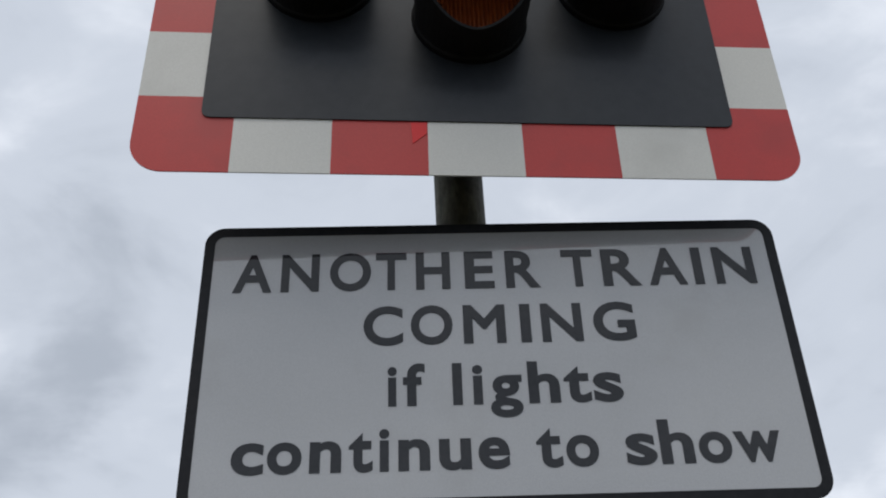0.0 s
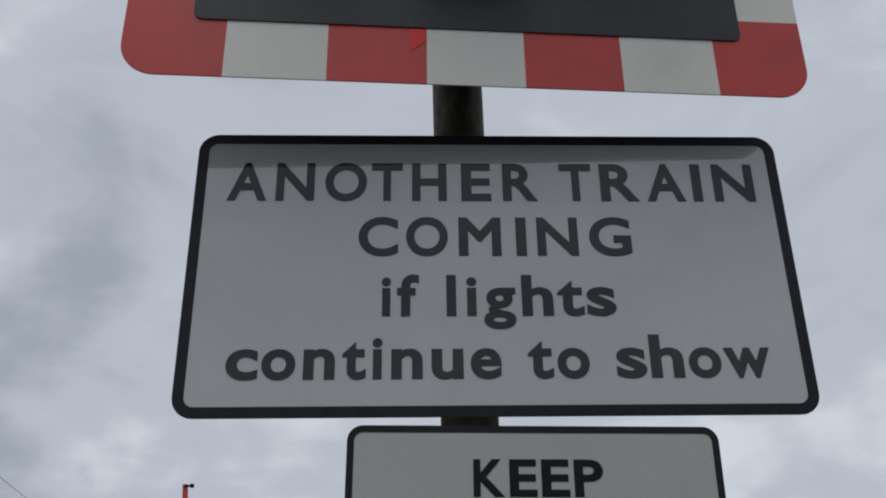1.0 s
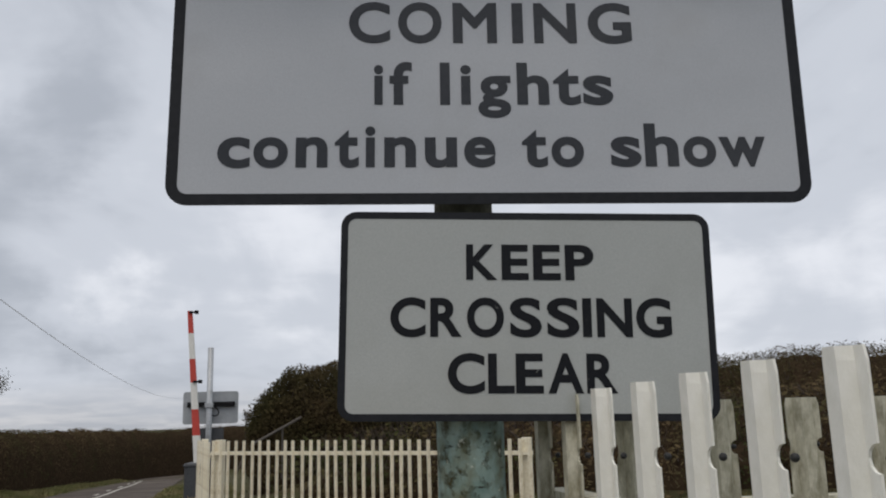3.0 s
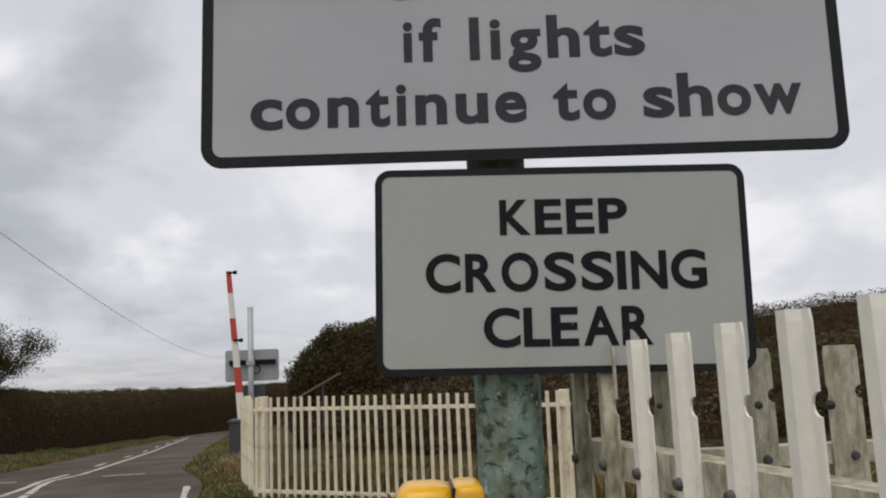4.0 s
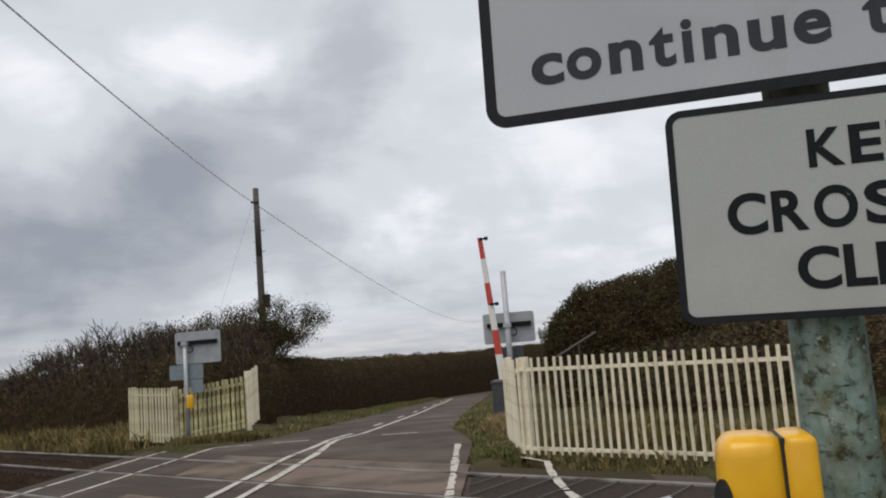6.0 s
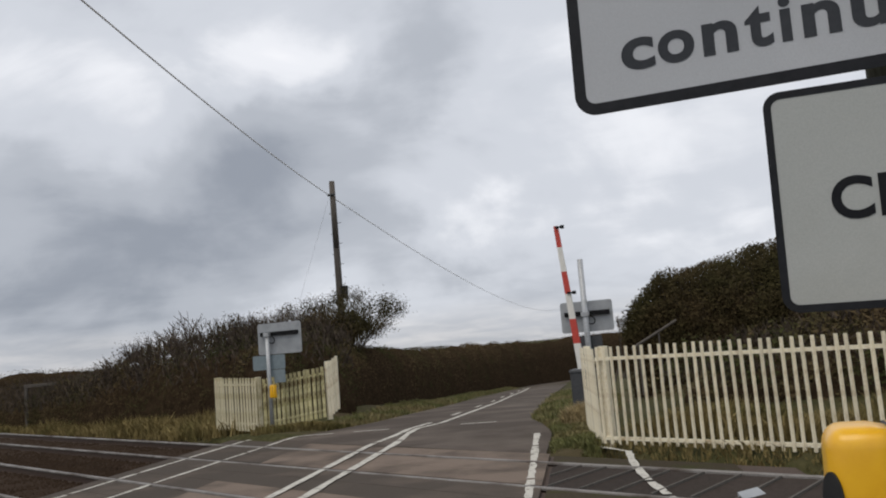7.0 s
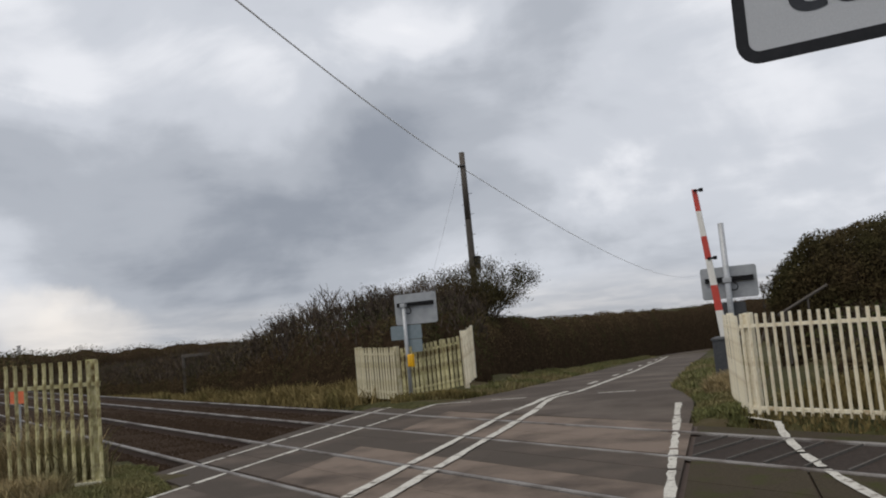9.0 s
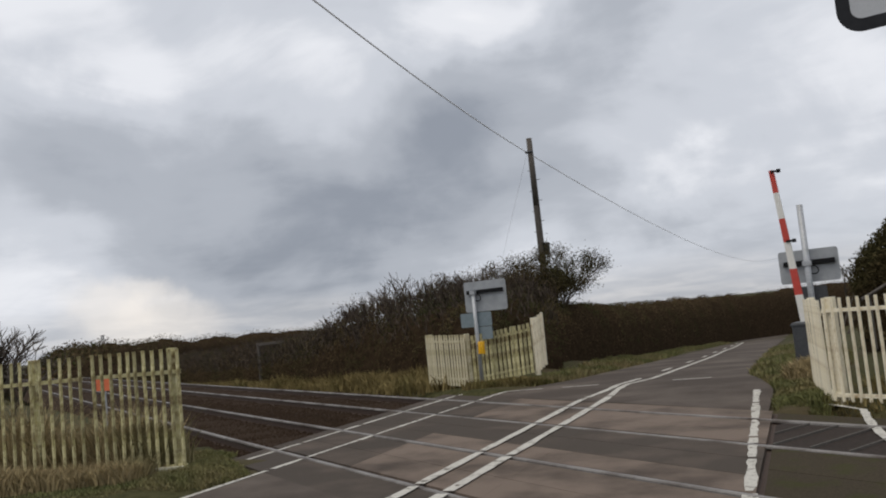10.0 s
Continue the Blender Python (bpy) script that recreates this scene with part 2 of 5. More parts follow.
M = {}
M["sheet_white"] = mat("reflective_white_sheet", (0.365, 0.375, 0.39), (0.445, 0.455, 0.47), 700, 0.5, 0.05, (0.36, 0.365, 0.365), 5, (0.55, 0.8), coat=1.0)
M["sheet_aged"] = mat("aged_white_sheet", (0.36, 0.375, 0.355), (0.44, 0.455, 0.43), 600, 0.5, 0.05, (0.335, 0.345, 0.315), 4, (0.5, 0.8), coat=0.4)
M["sheet_cream"] = mat("creamy_white_sheet", (0.62, 0.62, 0.58), (0.71, 0.71, 0.67), 500, 0.5, 0.05, (0.58, 0.58, 0.54), 5, (0.55, 0.8), coat=0.3)
M["sheet_red"] = mat("reflective_red_sheet", (0.47, 0.026, 0.022), (0.54, 0.036, 0.030), 500, 0.45, 0.05, (0.43, 0.03, 0.026), 6, coat=0.08)
M["sign_black"] = mat("sign_black_border", (0.008, 0.009, 0.012), (0.016, 0.017, 0.021), 60, 0.5, 0.05, spec=0.25)
M["legend"] = mat("legend_black", (0.014, 0.016, 0.020), (0.021, 0.023, 0.028), 120, 0.8, 0.0, (0.028, 0.029, 0.033), 9, (0.6, 0.8), spec=0.12, coat=0.32)
M["legend_worn"] = mat("chipped_legend_black", (0.006, 0.007, 0.010), (0.011, 0.012, 0.015), 120, 0.6, 0.0, (0.34, 0.35, 0.33), 55, (0.68, 0.73), spec=0.2)
M["panel_black"] = mat("satin_black_panel", (0.009, 0.012, 0.017), (0.015, 0.019, 0.025), 40, 0.5, 0.02, spec=0.3, coat=0.13, coat_rough=0.2)
M["hood"] = mat("black_plastic_hood", (0.004, 0.004, 0.005), (0.009, 0.009, 0.010), 60, 0.6, 0.1, spec=0.2)
M["amber"] = mat("amber_lens", (0.16, 0.03, 0.008), (0.26, 0.06, 0.012), 40, 0.25, 0.3, stretch=(6, 1, 0.4))
M["alu"] = mat("grey_aluminium_back", (0.30, 0.32, 0.34), (0.38, 0.40, 0.42), 12, 0.5, 0.05, (0.24, 0.26, 0.27), 3)
M["galv"] = mat("galvanised_steel", (0.36, 0.38, 0.40), (0.48, 0.50, 0.52), 30, 0.5, 0.1, (0.28, 0.29, 0.29), 4, metal=0.3)
M["post_top"] = mat("weathered_olive_post", (0.050, 0.050, 0.030), (0.15, 0.145, 0.095), 60, 0.75, 0.4, (0.035, 0.032, 0.020), 14, (0.45, 0.65), stretch=(1, 1, 0.5))
M["post_low"] = peeling_paint("peeling_turquoise_post")
M["yellow"] = mat("yellow_plastic", (0.84, 0.43, 0.010), (0.90, 0.49, 0.014), 30, 0.32, 0.02, (0.74, 0.38, 0.03), 26, (0.64, 0.78), coat=0.1, coat_rough=0.1)
M["rubber"] = mat("black_rubber", (0.01, 0.01, 0.011), (0.02, 0.02, 0.02), 60, 0.6, 0.1)
M["bolt"] = mat("dark_bolt", (0.05, 0.045, 0.045), (0.11, 0.10, 0.10), 80, 0.6, 0.2)
M["pale_white"] = mat("white_painted_pale", (0.80, 0.785, 0.70), (0.90, 0.885, 0.81), 60, 0.45, 0.15, (0.42, 0.38, 0.26), 30, (0.60, 0.74), vary=0.03, stretch=(1, 1, 0.5))
M["pale_old"] = mat("lichen_covered_pale", (0.44, 0.42, 0.31), (0.68, 0.65, 0.52), 70, 0.8, 0.5, (0.17, 0.15, 0.08), 40, (0.44, 0.72), vary=0.1, stretch=(1, 1, 0.45))
M["pale_cream"] = mat("cream_weathered_pale", (0.72, 0.645, 0.47), (0.84, 0.785, 0.63), 20, 0.65, 0.12, (0.34, 0.225, 0.10), 5.5, (0.52, 0.74), vary=0.10, spec=0.25)
M["pale_beige"] = mat("dull_beige_pale", (0.56, 0.50, 0.33), (0.72, 0.67, 0.50), 18, 0.75, 0.15, (0.34, 0.29, 0.14), 3.0, (0.48, 0.70), vary=0.06, spec=0.25)
M["pale_green"] = mat("algae_green_pale", (0.42, 0.385, 0.17), (0.68, 0.63, 0.40), 14, 0.8, 0.2, (0.13, 0.088, 0.038), 4.0, (0.46, 0.62), vary=0.22, spec=0.2)
M["asphalt"] = mat("worn_asphalt", (0.053, 0.043, 0.036), (0.098, 0.081, 0.069), 120, 0.85, 0.3, (0.140, 0.117, 0.100), 0.55, (0.44, 0.70), spec=0.07)
M["panel_brown"] = mat("grey_brown_crossing_panel", (0.140, 0.107, 0.085), (0.205, 0.162, 0.132), 90, 0.75, 0.25, (0.066, 0.052, 0.042), 0.9, (0.43, 0.66), vary=0.04, spec=0.07)
M["panel_dark"] = mat("dark_crossing_panel", (0.048, 0.040, 0.033), (0.086, 0.071, 0.059), 90, 0.8, 0.25, (0.118, 0.093, 0.076), 0.8, (0.50, 0.74), vary=0.04, spec=0.07)
M["mossy"] = mat("mossy_board", (0.036, 0.030, 0.020), (0.068, 0.055, 0.038), 60, 0.9, 0.3, (0.046, 0.047, 0.018), 2.6, (0.52, 0.68), vary=0.06, spec=0.05)
M["guard"] = mat("dark_trespass_guard", (0.022, 0.016, 0.012), (0.048, 0.036, 0.03), 30, 0.85, 0.3, vary=0.15, spec=0.15)
M["guard_edge"] = mat("pale_guard_ridge", (0.085, 0.078, 0.070), (0.14, 0.128, 0.115), 30, 0.8, 0.2, spec=0.1)
M["line"] = mat("white_road_paint", (0.40, 0.385, 0.345), (0.60, 0.585, 0.53), 60, 0.8, 0.2, (0.13, 0.112, 0.095), 9.0, (0.53, 0.66), spec=0.15)
M["rail_top"] = mat("worn_rail_head", (0.17, 0.16, 0.15), (0.28, 0.265, 0.25), 60, 0.55, 0.03, (0.065, 0.048, 0.038), 1.3, (0.44, 0.68), metal=0.2, spec=0.2)
M["rail_web"] = mat("rusty_rail_web", (0.035, 0.022, 0.016), (0.075, 0.045, 0.03), 40, 0.8, 0.3)
M["ballast"] = mat("brown_ballast", (0.025, 0.0165, 0.0115), (0.052, 0.036, 0.0255), 22, 0.95, 0.5, (0.034, 0.023, 0.015), 0.8, spec=0.02)
M["sleeper"] = mat("stained_sleeper", (0.016, 0.012, 0.010), (0.034, 0.026, 0.021), 20, 0.9, 0.3, spec=0.03)
M["grass_ground"] = mat("grassy_soil", (0.030, 0.032, 0.012), (0.075, 0.070, 0.030), 9, 0.95, 0.8, (0.085, 0.066, 0.040), 0.5, spec=0.1)
M["grass"] = mat("green_grass_blades", (0.085, 0.095, 0.026), (0.155, 0.155, 0.050), 3, 0.8, 0.0, (0.21, 0.165, 0.075), 0.6, (0.44, 0.64), island=0.35)
M["rough_grass"] = mat("rough_brown_grass_blades", (0.150, 0.115, 0.046), (0.26, 0.205, 0.092), 3, 0.9, 0.0, (0.090, 0.088, 0.030), 0.5, island=0.3, spec=0.1)
M["dry_grass"] = mat("dry_grass_blades", (0.23, 0.175, 0.085), (0.38, 0.30, 0.155), 3, 0.85, 0.0, (0.13, 0.125, 0.05), 0.5, (0.54, 0.72), island=0.35)
# near-black brown: the shade deep in the growth, put into the core's colour
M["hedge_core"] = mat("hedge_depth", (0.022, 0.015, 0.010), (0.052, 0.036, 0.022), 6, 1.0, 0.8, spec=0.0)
M["hedge_leaf"] = mat("hedge_leaves", (0.060, 0.043, 0.024), (0.108, 0.078, 0.042), 1.2, 0.9, 0.0, (0.044, 0.050, 0.019), 0.4, (0.45, 0.62), island=0.28, spec=0.04)
M["bush_leaf"] = mat("evergreen_leaves", (0.032, 0.030, 0.013), (0.060, 0.052, 0.023), 1.5, 0.85, 0.0, (0.066, 0.046, 0.025), 0.5, (0.45, 0.65), island=0.35, spec=0.03)
M["twig"] = mat("bare_twigs", (0.045, 0.035, 0.028), (0.095, 0.076, 0.062), 4, 0.95, 0.0, island=0.3, spec=0.05)
M["bark"] = mat("brown_bark", (0.050, 0.040, 0.032), (0.105, 0.088, 0.072), 30, 0.9, 0.3)
M["pole_wood"] = mat("creosoted_pole_wood", (0.05, 0.042, 0.036), (0.12, 0.105, 0.09), 14, 0.85, 0.3, stretch=(4, 4, 0.4))
M["machine"] = mat("dark_grey_machine_paint", (0.035, 0.038, 0.042), (0.06, 0.064, 0.07), 30, 0.5, 0.1)
M["arm_red"] = mat("red_arm_band", (0.50, 0.05, 0.035), (0.58, 0.07, 0.05), 20, 0.45, 0.05)
M["arm_white"] = mat("white_arm_band", (0.72, 0.71, 0.66), (0.80, 0.79, 0.75), 20, 0.5, 0.05)
M["wire"] = mat("overhead_cable", (0.72, 0.72, 0.73), (0.80, 0.80, 0.81), 5, 0.6, 0.0)
M["fresh_red"] = mat("fresh_red_paint", (0.70, 0.006, 0.008), (0.76, 0.010, 0.012), 20, 0.4, 0.0)
M["orange"] = mat("orange_board", (0.62, 0.13, 0.05), (0.70, 0.17, 0.07), 10, 0.6, 0.05)
M["blue_back"] = mat("blue_grey_sign_back", (0.16, 0.21, 0.235), (0.21, 0.26, 0.285), 10, 0.55, 0.05)

# ---- the plan: rails run along RU, the road along RD ----
RU, RN = Vector((0.891, -0.454)), Vector((0.454, 0.891))
RAILS = (3.40, 4.79, 6.48, 7.85)
RD, RS = Vector((-0.182, 0.983)), Vector((0.983, 0.182))
RC = Vector((-5.02, 8.0))


def rail_xy(n, u):
    """The point n metres across and u metres along the railway."""
    return RN * n + RU * u


def road_xy(s, o):
    """The point s metres along the road from the crossing and o metres to its right."""
    return RC + RD * s + RS * o


def smooth(a, b, x):
    t = min(1.0, max(0.0, (x - a) / (b - a)))
    return t * t * (3 - 2 * t)


def fall(s):
    return -0.04 * min(max(s - 7.0, 0.0), 55.0)


def road_frame(x, y):
    d = Vector((x, y)) - RC
    return d.dot(RD), d.dot(RS)


def road_left(s):
    return -2.65 + 0.85 * smooth(5, 12, s) + 0.25 * smooth(12, 22, s) + 0.5 * smooth(22, 52, s)


def road_right(s):
    return 2.75 - 0.6 * smooth(4.5, 9, s) - 0.1 * smooth(9, 20, s)


def off_road(s, o):
    return max(o - road_right(s), road_left(s) - o, 0.0)


def ground_z(x, y):
    p = Vector((x, y))
    s, o = road_frame(x, y)
    n = p.dot(RN)
    z = fall(s)
    off = off_road(s, o)
    z += 0.05 * smooth(0.1, 0.6, off) - 0.06 * (1 - smooth(0, 0.08, off)) - 0.012
    # the railway's bed beside the crossing
    bed = smooth(2.45, 2.8, n) * (1 - smooth(8.7, 9.2, n)) * smooth(0.0, 0.3, off)
    u = p.dot(RU)
    bed *= 1 - (1 - smooth(2.9, 3.15, n)) * smooth(-14.0, -12.5, u) * (1 - smooth(-9.0, -8.0, u))
    z -= 0.42 * bed
    # the bank behind the fence on the far side
    if o > 0:
        z += (1.5 + 0.04 * max(s - 7, 0)) * smooth(10.6, 20.0, n) * smooth(1.6, 6.5, off) * (1 - smooth(24, 40, n)) * (1 - smooth(25, 60, abs(p.x - 6)))
    else:
        z += 0.30 * smooth(9.5, 13, n) * smooth(0.6, 2.2, off) * (1 - smooth(14, 30, s))
    z += 0.05 * noise.noise((x * 0.7, y * 0.7, 0)) * smooth(0.2, 1.5, off) * (1 - bed)
    return z


def build_ground():
    near_x = [-46 + 0.45 * i for i in range(150)]
    near_y = [-12 + 0.45 * i for i in range(135)]
    far = [60, 75, 95, 130, 180, 260, 400, 700, 1300, 2500]
    xs = [-v - 46 for v in far[::-1]] + near_x + [near_x[-1] + v for v in far]
    ys = [-v for v in far[::-1]] + near_y + [near_y[-1] + v - 40 for v in far]
    verts = [(x, y, ground_z(x, y)) for y in ys for x in xs]
    w = len(xs)
    faces = [(j * w + i, j * w + i + 1, (j + 1) * w + i + 1, (j + 1) * w + i) for j in range(len(ys) - 1) for i in range(w - 1)]
    me = bpy.data.meshes.new("ground")
    me.from_pydata(verts, [], faces)
    me.shade_smooth()
    solid("ground", me, M["grass_ground"], "rough winter grass and soil beside the railway", "ground", "structure")


build_ground()


def ribbon(bm, samples, z_of, thick=0.0):
    """A strip through pairs of left and right points."""
    rows = []
    for a, b in samples:
        rows.append([bm.verts.new((p[0], p[1], z_of(p))) for p in (a, b)])
    for r0, r1 in zip(rows, rows[1:]):
        bm.faces.new((r0[0], r0[1], r1[1], r1[0]))
    return bm


def road_z(p, lift=0.0):
    s, o = road_frame(p[0], p[1])
    return fall(s) + lift - 0.004 + 0.012 * max(0.0, 1 - (o / 2.6) ** 2)


def skew_s(n, o):
    """How far along the road the line n across the railway is met, o metres to the right."""
    return (n - RC.dot(RN) - o * RS.dot(RN)) / RD.dot(RN)


def build_road():
    for s_far, n_end, n_steps in ((78.0, 8.44, 60), (-40.0, 2.70, 40)):
        bm = bmesh.new()
        rows = []
        for i in range(n_steps + 1):
            f = (i / n_steps) ** 1.6
            row = []
            for k in range(9):
                s = 0.0
                for again in range(3):
                    o = road_left(s) + (road_right(s) - road_left(s)) * k / 8
                    s_end = skew_s(n_end, o)
                    s = s_end + (s_far - s_end) * f
                p = road_xy(s, o)
                row.append(bm.verts.new((p.x, p.y, fall(s) - 0.004 + 0.012 * (1 - (k / 4 - 1) ** 2))))
            rows.append(row)
        for r0, r1 in zip(rows[:-1], rows[1:]):
            for k in range(8):
                bm.faces.new((r0[k], r0[k + 1], r1[k + 1], r1[k]))
        solid("road", bm, M["asphalt"], "worn grey-brown asphalt country lane", "road", "structure", smooth=True)


build_road()


def painted(name, s_list, o_of, width, lift=0.006, label="white painted road line", wobble=0.02):
    """A painted line along the road; o_of gives its place across."""
    bm = bmesh.new()
    rows = []
    rnd = random.Random(len(s_list) * 7 + int(o_of(s_list[0]) * 100))
    for s in s_list:
        o = o_of(s)
        w = width / 2 + rnd.uniform(-wobble, wobble) * 0.5
        pair = []
        for oo in (o - w, o + w + rnd.uniform(-wobble, wobble) * 0.5):
            p = road_xy(s, oo)
            pair.append((p.x, p.y))
        rows.append(pair)
    ribbon(bm, rows, lambda p: road_z(p, lift))
    solid(name, bm, M["line"], label, "road marking", "structure")


def steps(a, b, d=0.3):
    n = max(2, int((b - a) / d))
    return [a + (b - a) * i / n for i in range(n + 1)]


# centre lines: double over the crossing, then one solid with dashes beside it
centre = lambda s: 0.22 - 0.10 * smooth(4.5, 6.5, s) + 0.22 * smooth(6.5, 9, s) - 0.2 * smooth(19, 30, s) - 0.42 * smooth(30, 50, s)


def broken(a, b, o, gap=0.055, worn=()):
    """Stretches from a to b, broken where the rails cross them and where the paint has worn off."""
    cuts = sorted([skew_s(n, o) for n in RAILS] + list(worn))
    out, start = [], a
    for c in cuts:
        if a < c < b:
            out.append((start, c - gap))
            start = c + gap
    out.append((start, b))
    return [(p, q) for p, q in out if q - p > 0.12]


for a, b in broken(-30, 46, 0.22, worn=(5.1, 9.6)):
    painted("centre_line", steps(a, b), centre, 0.115)
left_line = lambda s: -0.21 + 0.16 * smooth(4.5, 6.5, s) + 0.08 * smooth(6.5, 9, s) - 0.2 * smooth(19, 30, s) - 0.42 * smooth(30, 50, s)
for a, b in broken(-30, 8.9, -0.21, worn=(5.0,)) + [(12, 13.4), (16.5, 18), (21, 22.5), (26, 27.5), (31, 33), (37, 39), (43, 45)]:
    painted("centre_line", steps(a, b), left_line, 0.115)
for a, b in broken(-3.2, 4.9, 2.65, 0.05, worn=(-0.72, 0.45, 3.3)):
    painted("edge_line", steps(a, b, 0.15), lambda s: 2.68 - 0.036 * s, 0.085, 0.007, wobble=0.03)
for a, b in broken(-4.0, 7.4, -2.55, worn=(-0.6, 4.9)):
    painted("edge_line", steps(a, b), lambda s: -2.57 + 0.032 * s, 0.075, 0.007)
for a, b in broken(-0.75, 7.3, -3.4, worn=(1.4, 3.1, 4.6)):
    painted("edge_line", steps(a, b), lambda s: -3.45 + 0.018 * s, 0.075, 0.007)
# the line round the trespass guards
for a, b in broken(-2.2, 2.15, 3.85, worn=(-0.1,)):
    painted("edge_line", steps(a, b, 0.15), lambda s: 3.88 - 0.10 * s + 0.03 * s * s, 0.090, 0.007, wobble=0.016)
painted("edge_line", steps(2.15, 3.05, 0.15), lambda s: 3.80 - 0.55 * (s - 2.15), 0.08, 0.007)
for o0 in (-2.3, -1.2, 0.9):
    bm = bmesh.new()
    s_mid = 7.35
    rows = [(road_xy(s_mid - 0.08 + 0.05 * o, o), road_xy(s_mid + 0.08 + 0.05 * o, o)) for o in (o0, o0 + 0.35, o0 + 0.7)]
    ribbon(bm, rows, lambda p: road_z(p, 0.012))
    solid("stop_line", bm, M["line"], "faded white dashed stop line across the lane", "road marking", "structure")


# ---- the railway ----
def build_railway():
    for n0 in (RAILS[0] + 0.72, RAILS[2] + 0.69):
        bm = bmesh.new()
        rows = []
        for u in [-160, -120, -90] + [-70 + 0.6 * i for i in range(160)] + [40, 60]:
            row = []
            for k, (dn, dz) in enumerate(((-1.7, -0.40), (-1.25, -0.14), (-0.74, -0.128), (0, -0.120), (0.74, -0.128), (1.25, -0.14), (1.7, -0.34))):
                p = rail_xy(n0 + dn, u)
                row.append(bm.verts.new((p.x, p.y, dz + 0.03 * noise.noise((p.x * 3, p.y * 3, 1)))))
            rows.append(row)
        for a, b in zip(rows, rows[1:]):
            for k in range(6):
                bm.faces.new((a[k], a[k + 1], b[k + 1], b[k]))
        solid("ballast_bed", bm, M["ballast"], "dark brown stone ballast under the railway track", "ballast", "structure")
        # loose stones along the bed
        rnd = random.Random(int(n0 * 10))
        verts, faces = [], []
        for i in range(9000):
            u = -11 - abs(rnd.gauss(0, 9)) if rnd.random() < 0.8 else rnd.uniform(0, 8)
            p = rail_xy(n0 + rnd.uniform(-1.5, 1.5), u)
            if abs(road_frame(p.x, p.y)[1]) < 3.5 and u < 0:
                continue
            r = rnd.uniform(0.018, 0.04)
            k = len(verts)
            for dx, dy, dz in ((1, 0, 0), (0, 1, 0), (-1, 0, 0), (0, -1, 0), (0, 0, 1)):
                verts.append((p.x + r * dx * rnd.uniform(0.6, 1.2), p.y + r * dy * rnd.uniform(0.6, 1.2), -0.135 + r * dz * 0.9))
            faces += [(k, k + 1, k + 4), (k + 1, k + 2, k + 4), (k + 2, k + 3, k + 4), (k + 3, k, k + 4)]
        me = bpy.data.meshes.new("ballast_stones")
        me.from_pydata(verts, [], faces)
        solid("ballast_stones", me, M["ballast"], "loose brown ballast stones between the sleepers", "ballast", "stuff")
    # rails with head, web and foot
    for n0 in RAILS:
        root = thing("rail", pose(0, 0, 0), "running rail with a bright worn head and rusty sides", "rail", "rails of the two tracks")
        prof_head = ((-0.034, -0.028), (0.034, -0.028), (0.032, -0.008), (0.022, 0.002), (-0.022, 0.002), (-0.032, -0.008))
        prof_web = ((-0.07, -0.16), (0.07, -0.16), (0.07, -0.148), (0.012, -0.13), (0.012, -0.028), (-0.012, -0.028), (-0.012, -0.13), (-0.07, -0.148))
        for nm, prof, mm in (("rail_head", prof_head, M["rail_top"]), ("rail_web", prof_web, M["rail_web"])):
            bm = bmesh.new()
            ends = []
            for u in (-170, 60):
                ring_v = []
                for dn, dz in prof:
                    p = rail_xy(n0 + dn, u)
                    ring_v.append(bm.verts.new((p.x, p.y, dz + 0.004)))
                ends.append(ring_v)
            k = len(prof)
            for i in range(k):
                bm.faces.new((ends[0][i], ends[0][(i + 1) % k], ends[1][(i + 1) % k], ends[1][i]))
            bm.faces.new(ends[0])
            bm.faces.new(ends[1][::-1])
            part(nm, bm, mm, root)


build_railway()


# ---- right-hand signal post: mast, light board, signs, telephone ----
PX, PY = 0.156, 1.19


GLYPHS = {}
BOLD = 0.029


def glyph(ch):
    """One letter of the built-in font, thickened: its points, its faces."""
    if ch not in GLYPHS:
        cu = bpy.data.curves.new("letter", "FONT")
        cu.body = ch
        cu.size = 1.0
        cu.bevel_depth = BOLD
        cu.bevel_resolution = 0
        cu.resolution_u = 6
        ob = bpy.data.objects.new("letter", cu)
        scene.collection.objects.link(ob)
        bpy.context.view_layer.update()
        me = bpy.data.meshes.new_from_object(ob.evaluated_get(bpy.context.evaluated_depsgraph_get()))
        bpy.data.objects.remove(ob)
        bpy.data.curves.remove(cu)
        co = np.empty(len(me.vertices) * 3)
        me.vertices.foreach_get("co", co)
        GLYPHS[ch] = (me, co.reshape(-1, 3))
    return GLYPHS[ch]


def letter_mesh(ch, x0, x1, base, cap, y):
    me, c = glyph(ch)
    me = me.copy()
    me.materials.clear()
    tall = np.ptp(glyph("H")[1][:, 1])
    k = cap / tall
    out = np.empty_like(c)
    out[:, 0] = x0 + (c[:, 0] - c[:, 0].min()) * (x1 - x0) / np.ptp(c[:, 0])
    out[:, 2] = base + (c[:, 1] + BOLD) * k
    out[:, 1] = y - 0.0006 - (c[:, 2] - c[:, 2].min()) * 0.0015
    me.vertices.foreach_set("co", out.ravel())
    me.shade_flat()
    me.update()
    return me


